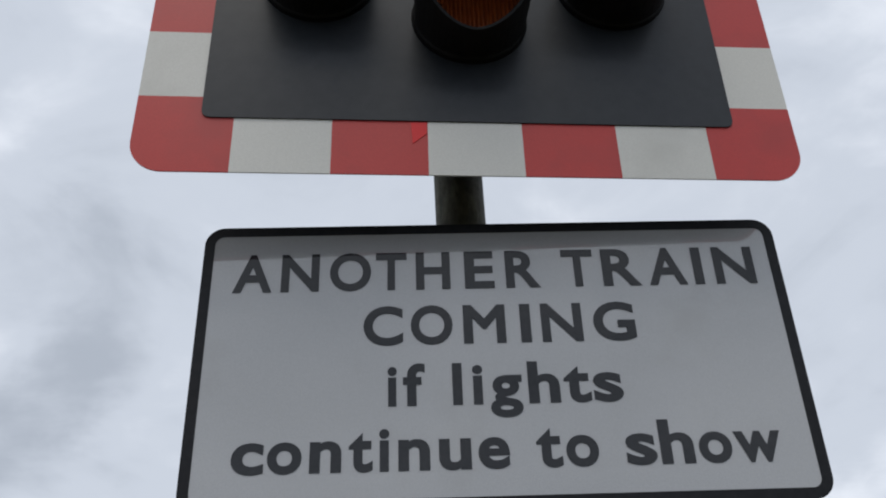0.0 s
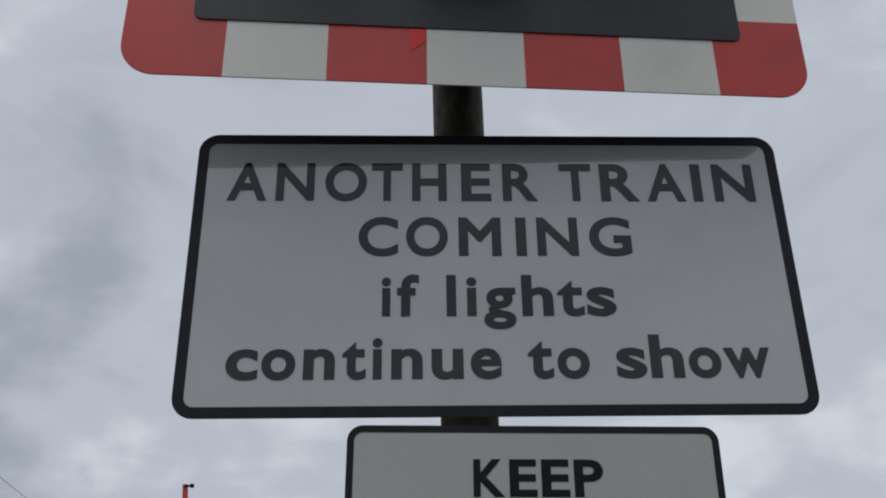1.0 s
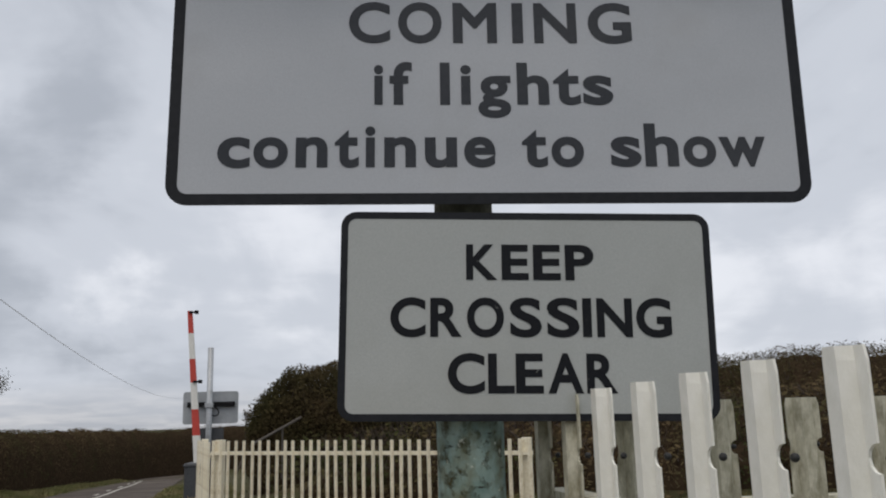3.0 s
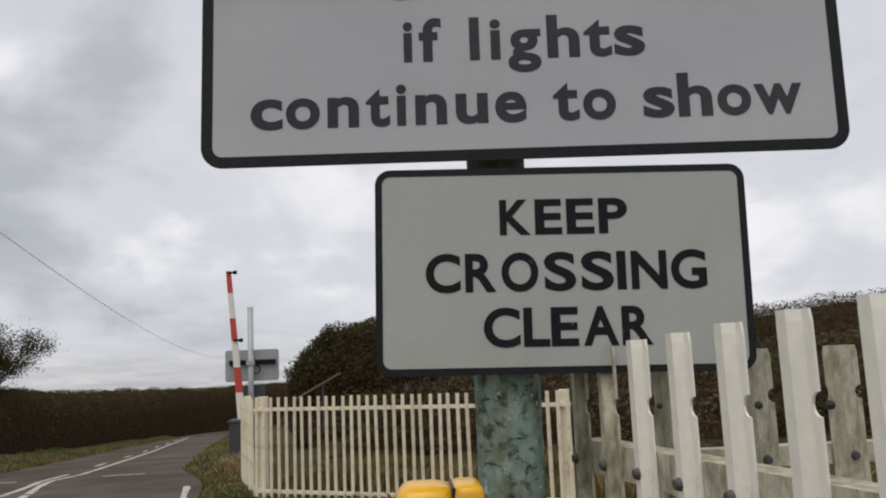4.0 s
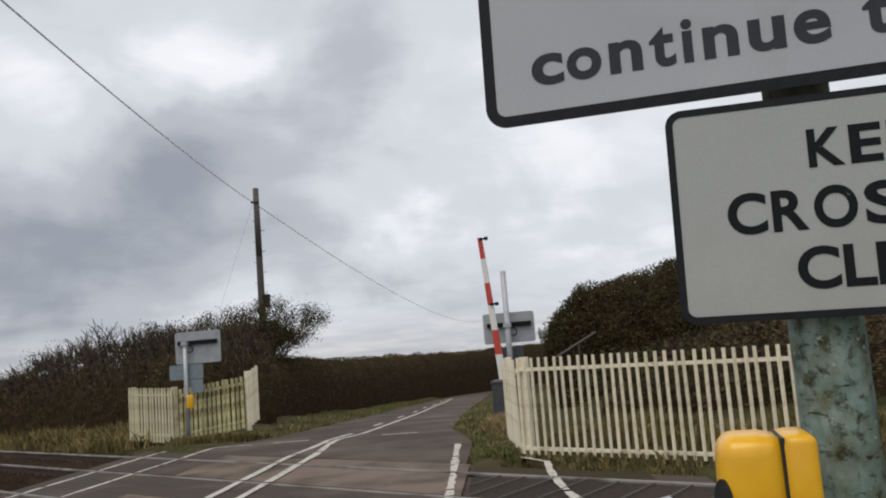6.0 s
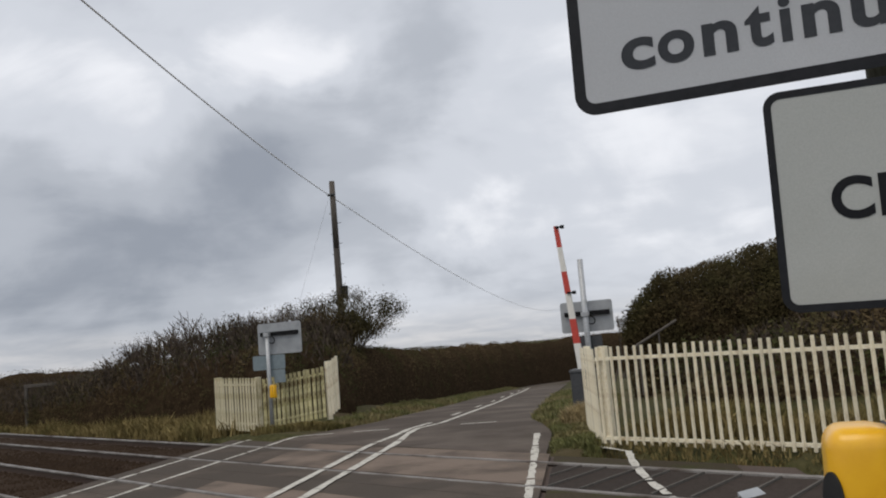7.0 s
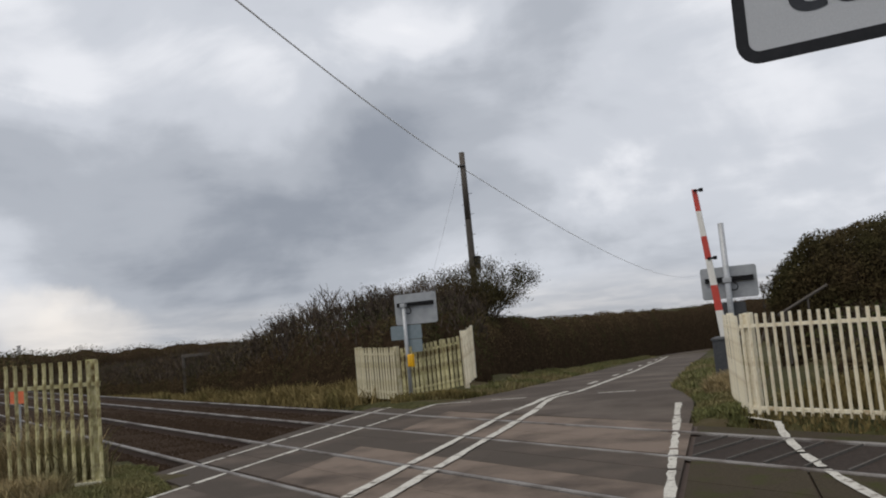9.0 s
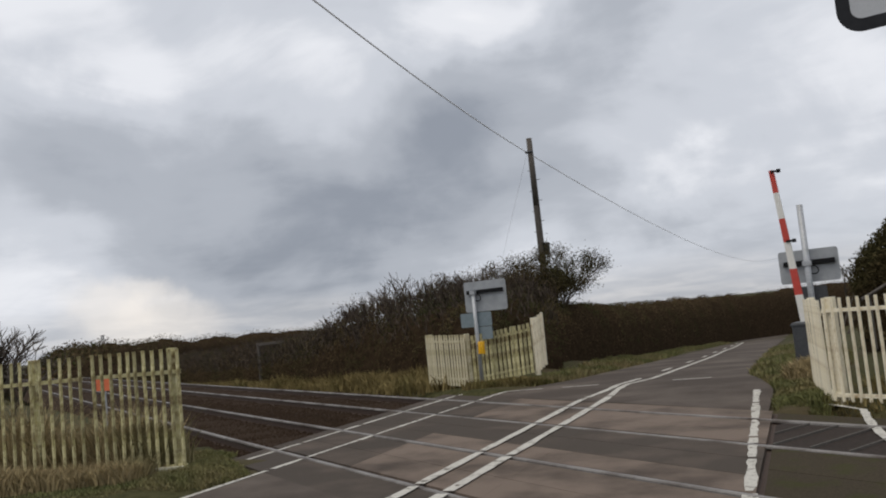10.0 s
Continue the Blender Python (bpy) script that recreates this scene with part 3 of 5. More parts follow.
def sign_plate(name, x0, z0, x1, z1, y, r, rim, margin, lines, label, face, shift, roll, size, creep, ink):
    cx, cz = (x0 + x1) / 2, (z0 + z1) / 2
    root = thing(name, pose(cx + shift, y, cz, 0, roll, -2.8) @ Matrix.Scale(size, 4), label, "road sign")
    back = pose(-cx, -y, -cz)
    n = 8

    def add(nm, bm, m, lab=""):
        bm.transform(back)
        return part(nm, bm, m, root, lab)

    add("backing_plate", slab(bmesh.new(), rrect(x0 + 0.002, z0 + 0.002, x1 - 0.002, z1 - 0.002, r, n), y + 0.001, y + 0.004), M["alu"], "grey metal backing plate")
    add("border", ring(bmesh.new(), rrect(x0, z0, x1, z1, r, n), rrect(x0 + rim, z0 + rim, x1 - rim, z1 - rim, max(r - rim, 0.008), n), y - 0.0016, y + 0.0005), M["sign_black"], "black border")
    add("face", slab(bmesh.new(), rrect(x0 + rim * 0.6, z0 + rim * 0.6, x1 - rim * 0.6, z1 - rim * 0.6, max(r - rim, 0.01), n), y - 0.001, y + 0.0004), face, "white reflective face")
    for body, spans, base, cap in lines:
        for k, ch in enumerate(body):
            dx = creep * (2.196 - base)
            me = letter_mesh(ch, spans[2 * k] + dx, spans[2 * k + 1] + dx, base, cap, y - 0.0012)
            me.transform(back)
            part("letter", me, ink, root)
    # channel rails and clips that hold the plate to the mast
    for zc in (z0 + (z1 - z0) * 0.25, z0 + (z1 - z0) * 0.75):
        bm = box(bmesh.new(), (x0 + 0.05, y + 0.004, zc - 0.015), (x1 - 0.05, y + 0.022, zc + 0.015), 0.003)
        add("channel", bm, M["galv"])
        bm = ring(bmesh.new(), [(PX + 0.058 * math.cos(a), PY + 0.058 * math.sin(a)) for a in (i * math.pi / 12 for i in range(24))], [(PX + 0.0545 * math.cos(a), PY + 0.0545 * math.sin(a)) for a in (i * math.pi / 12 for i in range(24))], -0.012, 0.012)
        bm.transform(Matrix(((1, 0, 0, 0), (0, 0, 1, 0), (0, 1, 0, zc), (0, 0, 0, 1))))
        add("clip", bm, M["galv"])
    return root


sign_plate("warning_sign", -0.302, 1.824, 0.717, 2.325, 1.11, 0.034, 0.018, 0.01, [
    ("ANOTHERTRAIN", (-0.247, -0.179, -0.164, -0.098, -0.080, -0.008, 0.000, 0.054, 0.070, 0.130, 0.155, 0.207, 0.227, 0.288, 0.327, 0.383, 0.398, 0.466, 0.479, 0.547, 0.560, 0.577, 0.598, 0.670), 2.196, 0.073),
    ("COMING", (-0.023, 0.044, 0.057, 0.128, 0.146, 0.218, 0.243, 0.261, 0.279, 0.349, 0.368, 0.440), 2.094, 0.071),
    ("iflights", (0.015, 0.030, 0.040, 0.076, 0.121, 0.137, 0.154, 0.171, 0.182, 0.235, 0.245, 0.297, 0.304, 0.348, 0.352, 0.401), 1.988, 0.072),
    ("continuetoshow", (-0.232, -0.181, -0.176, -0.122, -0.110, -0.060, -0.049, -0.011, -0.001, 0.015, 0.029, 0.079, 0.093, 0.144, 0.155, 0.205, 0.247, 0.288, 0.294, 0.346, 0.389, 0.438, 0.444, 0.498, 0.506, 0.559, 0.564, 0.640), 1.884, 0.072),
], "white rectangular train warning sign with black lettering on a mast", M["sheet_white"], -0.010, 0.7, 0.993, 0.026, M["legend"])
sign_plate("crossing_sign", -0.044, 1.492, 0.534, 1.813, 1.112, 0.024, 0.011, 0.006, [
    ("KEEP", (0.147, 0.195, 0.202, 0.244, 0.251, 0.294, 0.301, 0.346), 1.706, 0.056),
    ("CROSSING", (0.030, 0.084, 0.091, 0.139, 0.147, 0.204, 0.213, 0.262, 0.270, 0.320, 0.325, 0.339, 0.347, 0.402, 0.408, 0.463), 1.618, 0.060),
    ("CLEAR", (0.117, 0.173, 0.178, 0.218, 0.220, 0.262, 0.269, 0.323, 0.328, 0.375), 1.533, 0.060),
], "smaller white keep clear sign with black lettering, chipped", M["sheet_aged"], -0.0035, 1.4, 0.990, 0.006, M["legend_worn"])


def near_mast():
    root = thing("signal_mast", pose(PX, PY, 0), "round signal mast, turquoise paint peeling below, mossy", "signal mast")
    bm = tube(bmesh.new(), (0, 0, 1.46), (0, 0, 3.05), 0.0475, n=32)
    part("upper_tube", bm, M["post_top"], root, "dull olive weathered upper tube", smooth=True)
    bm = bmesh.new()
    prof = [(0.0, 0.0525)] + [(0.1 * i, 0.0525 + 0.0006 * math.sin(i * 2.1)) for i in range(1, 15)] + [(1.47, 0.0525), (1.51, 0.0525), (1.535, 0.051), (1.55, 0.0485)]
    rings_ = []
    for z, r in prof:
        rings_.append([bm.verts.new((r * math.cos(a), r * math.sin(a), z)) for a in (2 * math.pi * i / 32 for i in range(32))])
    for a, b in zip(rings_, rings_[1:]):
        for i in range(32):
            bm.faces.new((a[i], a[(i + 1) % 32], b[(i + 1) % 32], b[i]))
    part("lower_tube", bm, M["post_low"], root, "peeling turquoise lower tube with moss", smooth=True)


near_mast()


def light_board():
    x0, x1, z0, z1, y = -0.410, 0.733, 2.340, 3.08, 0.978
    cx = (x0 + x1) / 2
    root = thing("crossing_light_board", pose(cx, y, z0, 0, 0.9, 0), "black signal board edged in red and white, hooded lamps", "traffic light")
    back = pose(-cx, -y, -z0)

    def add(nm, bm, m, parent=root, lab="", sm=False):
        bm.transform(back)
        return part(nm, bm, m, parent, lab, sm)

    add("backing_plate", slab(bmesh.new(), rrect(x0 + 0.006, z0 + 0.006, x1 - 0.006, z1 - 0.006, 0.053, 8), y + 0.002, y + 0.006), M["hood"], lab="black backing plate")
    bw, r = 0.113, 0.057
    cuts_x = [x0, -0.246, -0.081, 0.082, 0.245, 0.410, 0.573, x1]
    # bottom and top rows, corners rounded
    for top in (False, True):
        for i in range(7):
            a, b = cuts_x[i], cuts_x[i + 1]
            za, zb = (z1 - bw, z1) if top else (z0, z0 + bw)
            pts = [(a, za), (b, za), (b, zb), (a, zb)]
            if i in (0, 6):
                arc = []
                ccx = a + r if i == 0 else b - r
                ccz = zb - r if top else za + r
                start = {(0, False): 180, (6, False): 270, (0, True): 90, (6, True): 0}[(i, top)]
                arc = [(ccx + r * math.cos(radians(start + 9 * k)), ccz + r * math.sin(radians(start + 9 * k))) for k in range(11)]
                if not top and i == 0:
                    pts = arc + [(b, za), (b, zb), (a, zb)]
                elif not top:
                    pts = [(a, za)] + arc + [(b, zb), (a, zb)]
                elif i == 0:
                    pts = [(a, za), (b, za), (b, zb)] + arc
                else:
                    pts = [(a, za), (b, za)] + arc + [(a, zb)]
            add("border_panel", slab(bmesh.new(), pts, y - 0.001, y + 0.0018), M["sheet_red"] if i % 2 == 0 else M["sheet_cream"])
    cuts_z = [z0 + bw, 2.493, 2.637, 2.782, 2.918, z1 - bw]
    for side in (0, 1):
        a, b = (x0, x0 + bw) if side == 0 else (x1 - bw, x1)
        for i in range(5):
            red = i in (0, 2, 4)
            add("border_panel", slab(bmesh.new(), [(a, cuts_z[i]), (b, cuts_z[i]), (b, cuts_z[i + 1]), (a, cuts_z[i + 1])], y - 0.001, y + 0.0018), M["sheet_red"] if red else M["sheet_cream"])
    add("panel", slab(bmesh.new(), rrect(x0 + bw - 0.004, z0 + bw - 0.004, x1 - bw + 0.004, z1 - bw + 0.004, 0.015, 5), y - 0.004, y - 0.0005), M["panel_black"], lab="matt black panel")
    # a fresh red patch on one border panel
    add("paint_patch", slab(bmesh.new(), [(0.053, 2.446), (0.080, 2.446), (0.080, 2.424), (0.056, 2.402)], y - 0.0022, y - 0.0012), M["fresh_red"], lab="brighter red patch")
    for hx, hz, amber in ((PX + 0.008, 2.685, True), (PX - 0.272, 2.775, False), (PX + 0.285, 2.775, False)):
        lamp = new("lamp")
        lamp.parent = root
        lamp["label"] = "hooded amber lamp" if amber else "hooded red lamp"
        bm = tube(bmesh.new(), (hx, y - 0.004, hz), (hx, y - 0.018, hz), 0.108, 0.104, 40)
        add("lamp_housing", bm, M["hood"], lamp, sm=True)
        # hood: a tube cut away below towards the front
        bm = bmesh.new()
        n = 48
        rows = [[], [], [], []]
        for i in range(n):
            a = 2 * math.pi * i / n
            reach = 0.088 + 0.14 * (0.5 + 0.5 * math.sin(a)) ** 0.8
            for k, (rr, yy) in enumerate(((0.104, y - 0.016), (0.104, y - reach), (0.098, y - reach), (0.098, y - 0.016))):
                rows[k].append(bm.verts.new((hx + rr * math.cos(a), yy, hz + rr * math.sin(a))))
        for k in range(4):
            for i in range(n):
                j = (i + 1) % n
                bm.faces.new((rows[k][i], rows[k][j], rows[(k + 1) % 4][j], rows[(k + 1) % 4][i]))
        add("hood", bm, M["hood"], lamp, sm=False)
        bm = bmesh.new()
        cols = []
        for i in range(121):
            xx = -0.0965 + 0.193 * i / 120
            hh = math.sqrt(max(0.0, 0.097 ** 2 - xx * xx))
            yy = y - 0.034 - 0.004 * abs(math.sin(i * math.pi / 5))
            cols.append([bm.verts.new((hx + xx, yy, hz + hh * (k / 3 - 1))) for k in range(7)])
        for c0, c1 in zip(cols, cols[1:]):
            for k in range(6):
                bm.faces.new((c0[k], c1[k], c1[k + 1], c0[k + 1]))
        add("lens", bm, M["amber"] if amber else M["sheet_red"], lamp, "ribbed dark amber lens" if amber else "ribbed red lens")
    for zc in (2.55, 2.85):
        add("bracket", box(bmesh.new(), (PX - 0.35, y + 0.006, zc - 0.025), (PX + 0.35, y + 0.16, zc + 0.025), 0.004), M["hood"])


light_board()


def telephone(name, m, parts_scale, label):
    root = thing(name, m, label, "telephone box")
    bm = box(bmesh.new(), (-0.070, -0.055, -0.27), (0.0165, 0.055, 0), 0.026, 5)
    for v in bm.verts:
        if v.co.x > 0.0:
            v.co.x = 0.0165
        else:
            v.co.x += 0.009 * smooth(-0.13, 0.0, v.co.z) * (-v.co.x / 0.068) ** 0.5
    part("cover", bm, M["yellow"], root, smooth=True)
    bm = box(bmesh.new(), (0.0195, -0.054, -0.27), (0.060, 0.055, -0.001), 0.012, 3)
    for v in bm.verts:
        if v.co.x < 0.03:
            v.co.x = 0.0195
    part("housing", bm, M["yellow"], root, smooth=True)
    bm = box(bmesh.new(), (0.015, -0.0525, -0.265), (0.021, 0.053, -0.003), 0.002)
    part("seal", bm, M["rubber"], root, "black rubber seal")
    # handset mark on the side of the cover
    bm = bmesh.new()
    pts = [(0.016 * math.cos(a), 0.036 * math.sin(a)) for a in (i * math.pi / 12 for i in range(24))]
    slab(bm, pts, -0.0015, 0.0015)
    bm.transform(pose(-0.060, -0.0455, -0.088, 0, 0, -48))
    part("handset_mark", bm, M["rubber"], root, "black handset mark")
    bm = box(bmesh.new(), (0.025, 0.055, -0.2), (0.055, 0.095, -0.06), 0.004)
    part("bracket", bm, M["galv"], root)
    root.scale = (parts_scale,) * 3
    return root


telephone("crossing_telephone", pose(0.037, 1.052, 1.353), 1.0, "bright yellow emergency telephone box on the mast")


# ---- palisade fences ----
def pale_mesh(h, w=0.065, deep=0.014, notch=None, tip=0.012, thick=0.003, name="pale"):
    """One steel pale, folded along its length, standing at the origin; its front faces -y."""
    prof = [(-w / 2, 0.0), (-w / 2 + 0.012, 0.0), (-w * 0.16, -deep), (w * 0.16, -deep), (w / 2 - 0.012, 0.0), (w / 2, 0.0)]
    zs = [0.0, h * 0.5]
    cutz = {}
    if notch:
        for k in range(7):
            a = -90 + 30 * k
            z = notch + 0.012 * math.sin(radians(a))
            zs.append(z)
            cutz[z] = 0.011 * math.cos(radians(a))
    zs += [h - tip, h]
    zs = sorted(set(zs))
    bm = bmesh.new()
    front, rear = [], []
    for z in zs:
        fr, rr = [], []
        for i, (x, y) in enumerate(prof):
            xx = x * (0.90 if z == h else 1.0)
            if i == 5 and z in cutz:
                xx -= cutz[z]
            if i == 0 and z in cutz:
                xx += cutz[z] * 0.3
            fr.append(bm.verts.new((xx, y, z)))
            rr.append(bm.verts.new((xx, y + thick, z)))
        front.append(fr)
        rear.append(rr)
    for a, b in ((front, 1), (rear, -1)):
        for r0, r1 in zip(a, a[1:]):
            for i in range(5):
                f = (r0[i], r0[i + 1], r1[i + 1], r1[i])
                bm.faces.new(f if b > 0 else f[::-1])
    for k in (0, 5):
        for j in range(len(zs) - 1):
            bm.faces.new((front[j][k], front[j + 1][k], rear[j + 1][k], rear[j][k]))
    for j in (0, len(zs) - 1):
        for i in range(5):
            bm.faces.new((front[j][i], front[j][i + 1], rear[j][i + 1], rear[j][i]))
    return mesh_of(bm, name)


def palisade(name, a, b, za, zb, h, spacing, m, label, rails=(0.3, 0.8), posts=(), notch=None, w=0.065, bolts=False, group="", pale_h=None, rail_h=0.045, jitter=0.004, mats=None, level=False, rail_mat=None, lean=1.0):
    """A run of pales from a to b on the ground heights za to zb; rails are fractions of h."""
    a, b = Vector(a), Vector(b)
    d = b - a
    ln = d.length
    ang = math.degrees(math.atan2(d.y, d.x))
    root = thing(name, pose(a.x, a.y, za, 0, 0, ang), label, "fence", group)
    slope = (zb - za) / ln
    rnd = random.Random(int(abs(a.x * 13 + a.y * 7) * 10))
    me = pale_mesh(h, w, notch=notch)
    n = int(ln / spacing + 0.5)
    for i in range(n + 1):
        x = i * spacing
        mm = m if mats is None else mats(i)
        mesh = me
        if mats is not None and me.materials and me.materials[0] != mm:
            mesh = bpy.data.meshes.get(me.name + mm.name)
            if not mesh:
                mesh = me.copy()
                mesh.name = me.name + mm.name
                mesh.materials.clear()
                mesh.materials.append(mm)
        ob = part("pale", mesh, mm, root)
        ob.matrix_basis = pose(x + rnd.uniform(-1, 1) * jitter, 0, slope * x + rnd.uniform(-1, 1) * jitter, lean * rnd.uniform(-0.5, 0.5), lean * rnd.uniform(-0.6, 0.6), lean * rnd.uniform(-2, 2))
        if bolts:
            for fr in rails:
                bm = tube(bmesh.new(), (0, -0.014, 0), (0, -0.021, 0), 0.0085, 0.0062, 12)
                tube(bm, (0, 0.0, 0), (0, -0.014, 0), 0.004, n=8)
                part("bolt", bm, M["bolt"], root).matrix_basis = pose(x, 0, (0.0 if level else slope * x) + fr * h + rail_h * 0.42)
        if notch:
            # small black ball added behind each notch for the dark seen through it
            bm = bmesh.new()
            bmesh.ops.create_uvsphere(bm, u_segments=12, v_segments=8, radius=0.0045)
            part("stud", bm, M["rubber"], root, "black stud").matrix_basis = pose(x + w / 2 - 0.001, 0.013, slope * x + notch)
    for fr in rails:
        bm = bmesh.new()
        box(bm, (-0.03, 0.004, fr * h), (n * spacing + 0.03, 0.009, fr * h + rail_h))
        box(bm, (-0.03, 0.009, fr * h + rail_h - 0.005), (n * spacing + 0.03, 0.045, fr * h + rail_h))
        for v in bm.verts:
            v.co.z += 0.0 if level else slope * v.co.x
        part("rail", bm, rail_mat or m, root)
    for x in posts:
        bm = box(bmesh.new(), (x - 0.05, 0.046, -0.1), (x + 0.05, 0.146, h + 0.01), 0.006)
        for v in bm.verts:
            v.co.z += slope * x
        part("post", bm, m, root)
    return root


# beside the mast: one run towards the viewer, one across behind it
def near_fences():
    palisade("palisade_fence", (0.2842, 1.248), (0.429, 0.288), -0.003, 0.024, 1.532, 0.1216, M["pale_white"], "white steel palisade fence, older pales stained by lichen", rails=(0.30, 0.873),
             notch=1.442, bolts=True, group="palisade fences at the crossing", rail_h=0.050, w=0.052, mats=lambda i: M["pale_old"] if i < 2 else M["pale_white"], level=True, rail_mat=M["pale_old"], lean=0.06, jitter=0.001)
    palisade("palisade_fence", (0.435, 1.252), (2.0, 1.30), 0.0, 0.0, 1.521, 0.150, M["pale_old"], "lichen-stained steel palisade fence behind the mast", rails=(0.30, 0.871),
             notch=1.442, bolts=True, group="palisade fences at the crossing", rail_h=0.033, w=0.060, lean=0.1, jitter=0.002)


near_fences()
# across the line: a long run beside the track, with a short wing to the barrier
palisade("palisade_fence", (-2.05, 11.32), (1.75, 9.38), 0.04, 0.0, 1.28, 0.1225, M["pale_cream"], "cream weathered steel palisade fence beyond the rails", rails=(0.04, 0.86), posts=(0.05, 4.22), group="palisade fences at the crossing", w=0.046)
palisade("palisade_fence", (-2.62, 13.3), (-2.08, 11.36), 0.05, 0.04, 1.26, 0.15, M["pale_cream"], "short cream fence wing ending beside the barrier", rails=(0.04, 0.84), posts=(0.04, 1.95), group="palisade fences at the crossing", w=0.08)
# beyond the line on the other side of the lane
palisade("palisade_fence", (-11.75, 16.55), (-10.40, 16.10), 0.05, 0.0, 1.17, 0.10, M["pale_beige"], "cream fence dulled by green algae beside the lane", rails=(0.12, 0.85), posts=(0.02, 1.40), group="palisade fences at the crossing", w=0.072)
palisade("palisade_fence", (-10.30, 16.28), (-9.16, 17.00), 0.0, 0.16, 1.13, 0.10, M["pale_green"], "green-stained palisade fence curving up the verge", rails=(0.12, 0.85), posts=(0.45, 0.95), group="palisade fences at the crossing", w=0.072)
palisade("palisade_fence", (-9.10, 17.06), (-8.96, 17.22), 0.17, 0.30, 1.20, 0.07, M["pale_cream"], "whiter end panel of the curved palisade fence", rails=(0.12, 0.85), posts=(0.03,), group="palisade fences at the crossing", w=0.075)
# on this side of the line, left of the lane
palisade("palisade_fence", (-9.45, 6.10), (-8.49, 6.625), 0.02, 0.0, 1.50, 0.106, M["pale_green"], "algae-stained palisade fence in long grass", rails=(0.05, 0.80), posts=(0.96,), group="palisade fences at the crossing", w=0.046)
palisade("palisade_fence", (-12.30, 4.95), (-9.58, 6.03), 0.02, 0.02, 1.50, 0.138, M["pale_green"], "algae-stained palisade fence in long grass", rails=(0.05, 0.80), posts=(2.20, 0.35), group="palisade fences at the crossing", w=0.046)


# ---- furniture across the line ----
def signal_back(name, at, turn, board, pole_top, pole_x, r, plates, label, bar):
    """A light board and plates seen from behind on their mast; x runs across the board."""
    root = thing(name, pose(at[0], at[1], at[2], 0, 0, turn), label, "signal mast", "far signal masts")
    part("pole", tube(bmesh.new(), (pole_x, -0.05, -0.15), (pole_x, -0.05, pole_top), r, n=20), M["galv"], root, "galvanised pole", smooth=True)
    x0, z0, x1, z1 = board
    part("board", slab(bmesh.new(), rrect(x0, z0, x1, z1, 0.05, 5), 0.06, 0.072), M["alu"], root, "grey back of the light board")
    bm = box(bmesh.new(), (x0 + 0.08, 0.0, bar - 0.045), (x1 - 0.06, 0.058, bar + 0.045), 0.008)
    part("bracket", bm, M["hood"], root, "black lamp bracket")
    part("clamp", box(bmesh.new(), (pole_x - r - 0.02, -0.05 - r - 0.015, bar - 0.06), (pole_x + r + 0.02, 0.0, bar + 0.03), 0.006), M["galv"], root)
    bm = bmesh.new()
    pts = [(pole_x + 0.08 + 0.09 * math.sin(a), -0.02, bar - 0.05 - 0.16 * math.sin(a * 0.5) ** 2 - 0.02 * math.sin(a)) for a in (i * math.pi / 6 for i in range(9))]
    for a, b in zip(pts, pts[1:]):
        tube(bm, a, b, 0.012, n=6)
    part("cable", bm, M["hood"], root, "looped black cable")
    for xx in (x0 + (x1 - x0) * 0.25, x0 + (x1 - x0) * 0.75):
        part("lamp_body", tube(bmesh.new(), (xx, 0.072, bar), (xx, 0.30, bar), 0.11, 0.105, 20), M["hood"], root)
    for a, b, c, d, m, lab in plates:
        part("sign_plate", slab(bmesh.new(), rrect(a, b, c, d, 0.03, 4), 0.02, 0.026), m, root, lab)
    return root


signal_back("signal_mast", (-10.18, 16.38, 0.0), 4, (-0.28, 1.655, 0.78, 2.35), 2.12, 0.0, 0.045,
            [(-0.42, 1.32, 0.37, 1.64, M["blue_back"], "blue-grey sign back"), (-0.08, 1.02, 0.36, 1.31, M["blue_back"], "blue-grey sign back")],
            "galvanised mast holding signs seen from behind, telephone", 2.11)
signal_back("signal_mast", (-2.98, 16.0, -0.02), 2, (-0.47, 1.575, 0.53, 2.165), 2.97, 0.02, 0.055,
            [(-0.16, 1.05, 0.28, 1.50, M["machine"], "dark sign back")],
            "tall grey mast with a light board seen from behind", 1.93)
telephone("crossing_telephone", pose(-10.02, 16.20, 0.985), 1.05, "small yellow telephone box on the far mast")


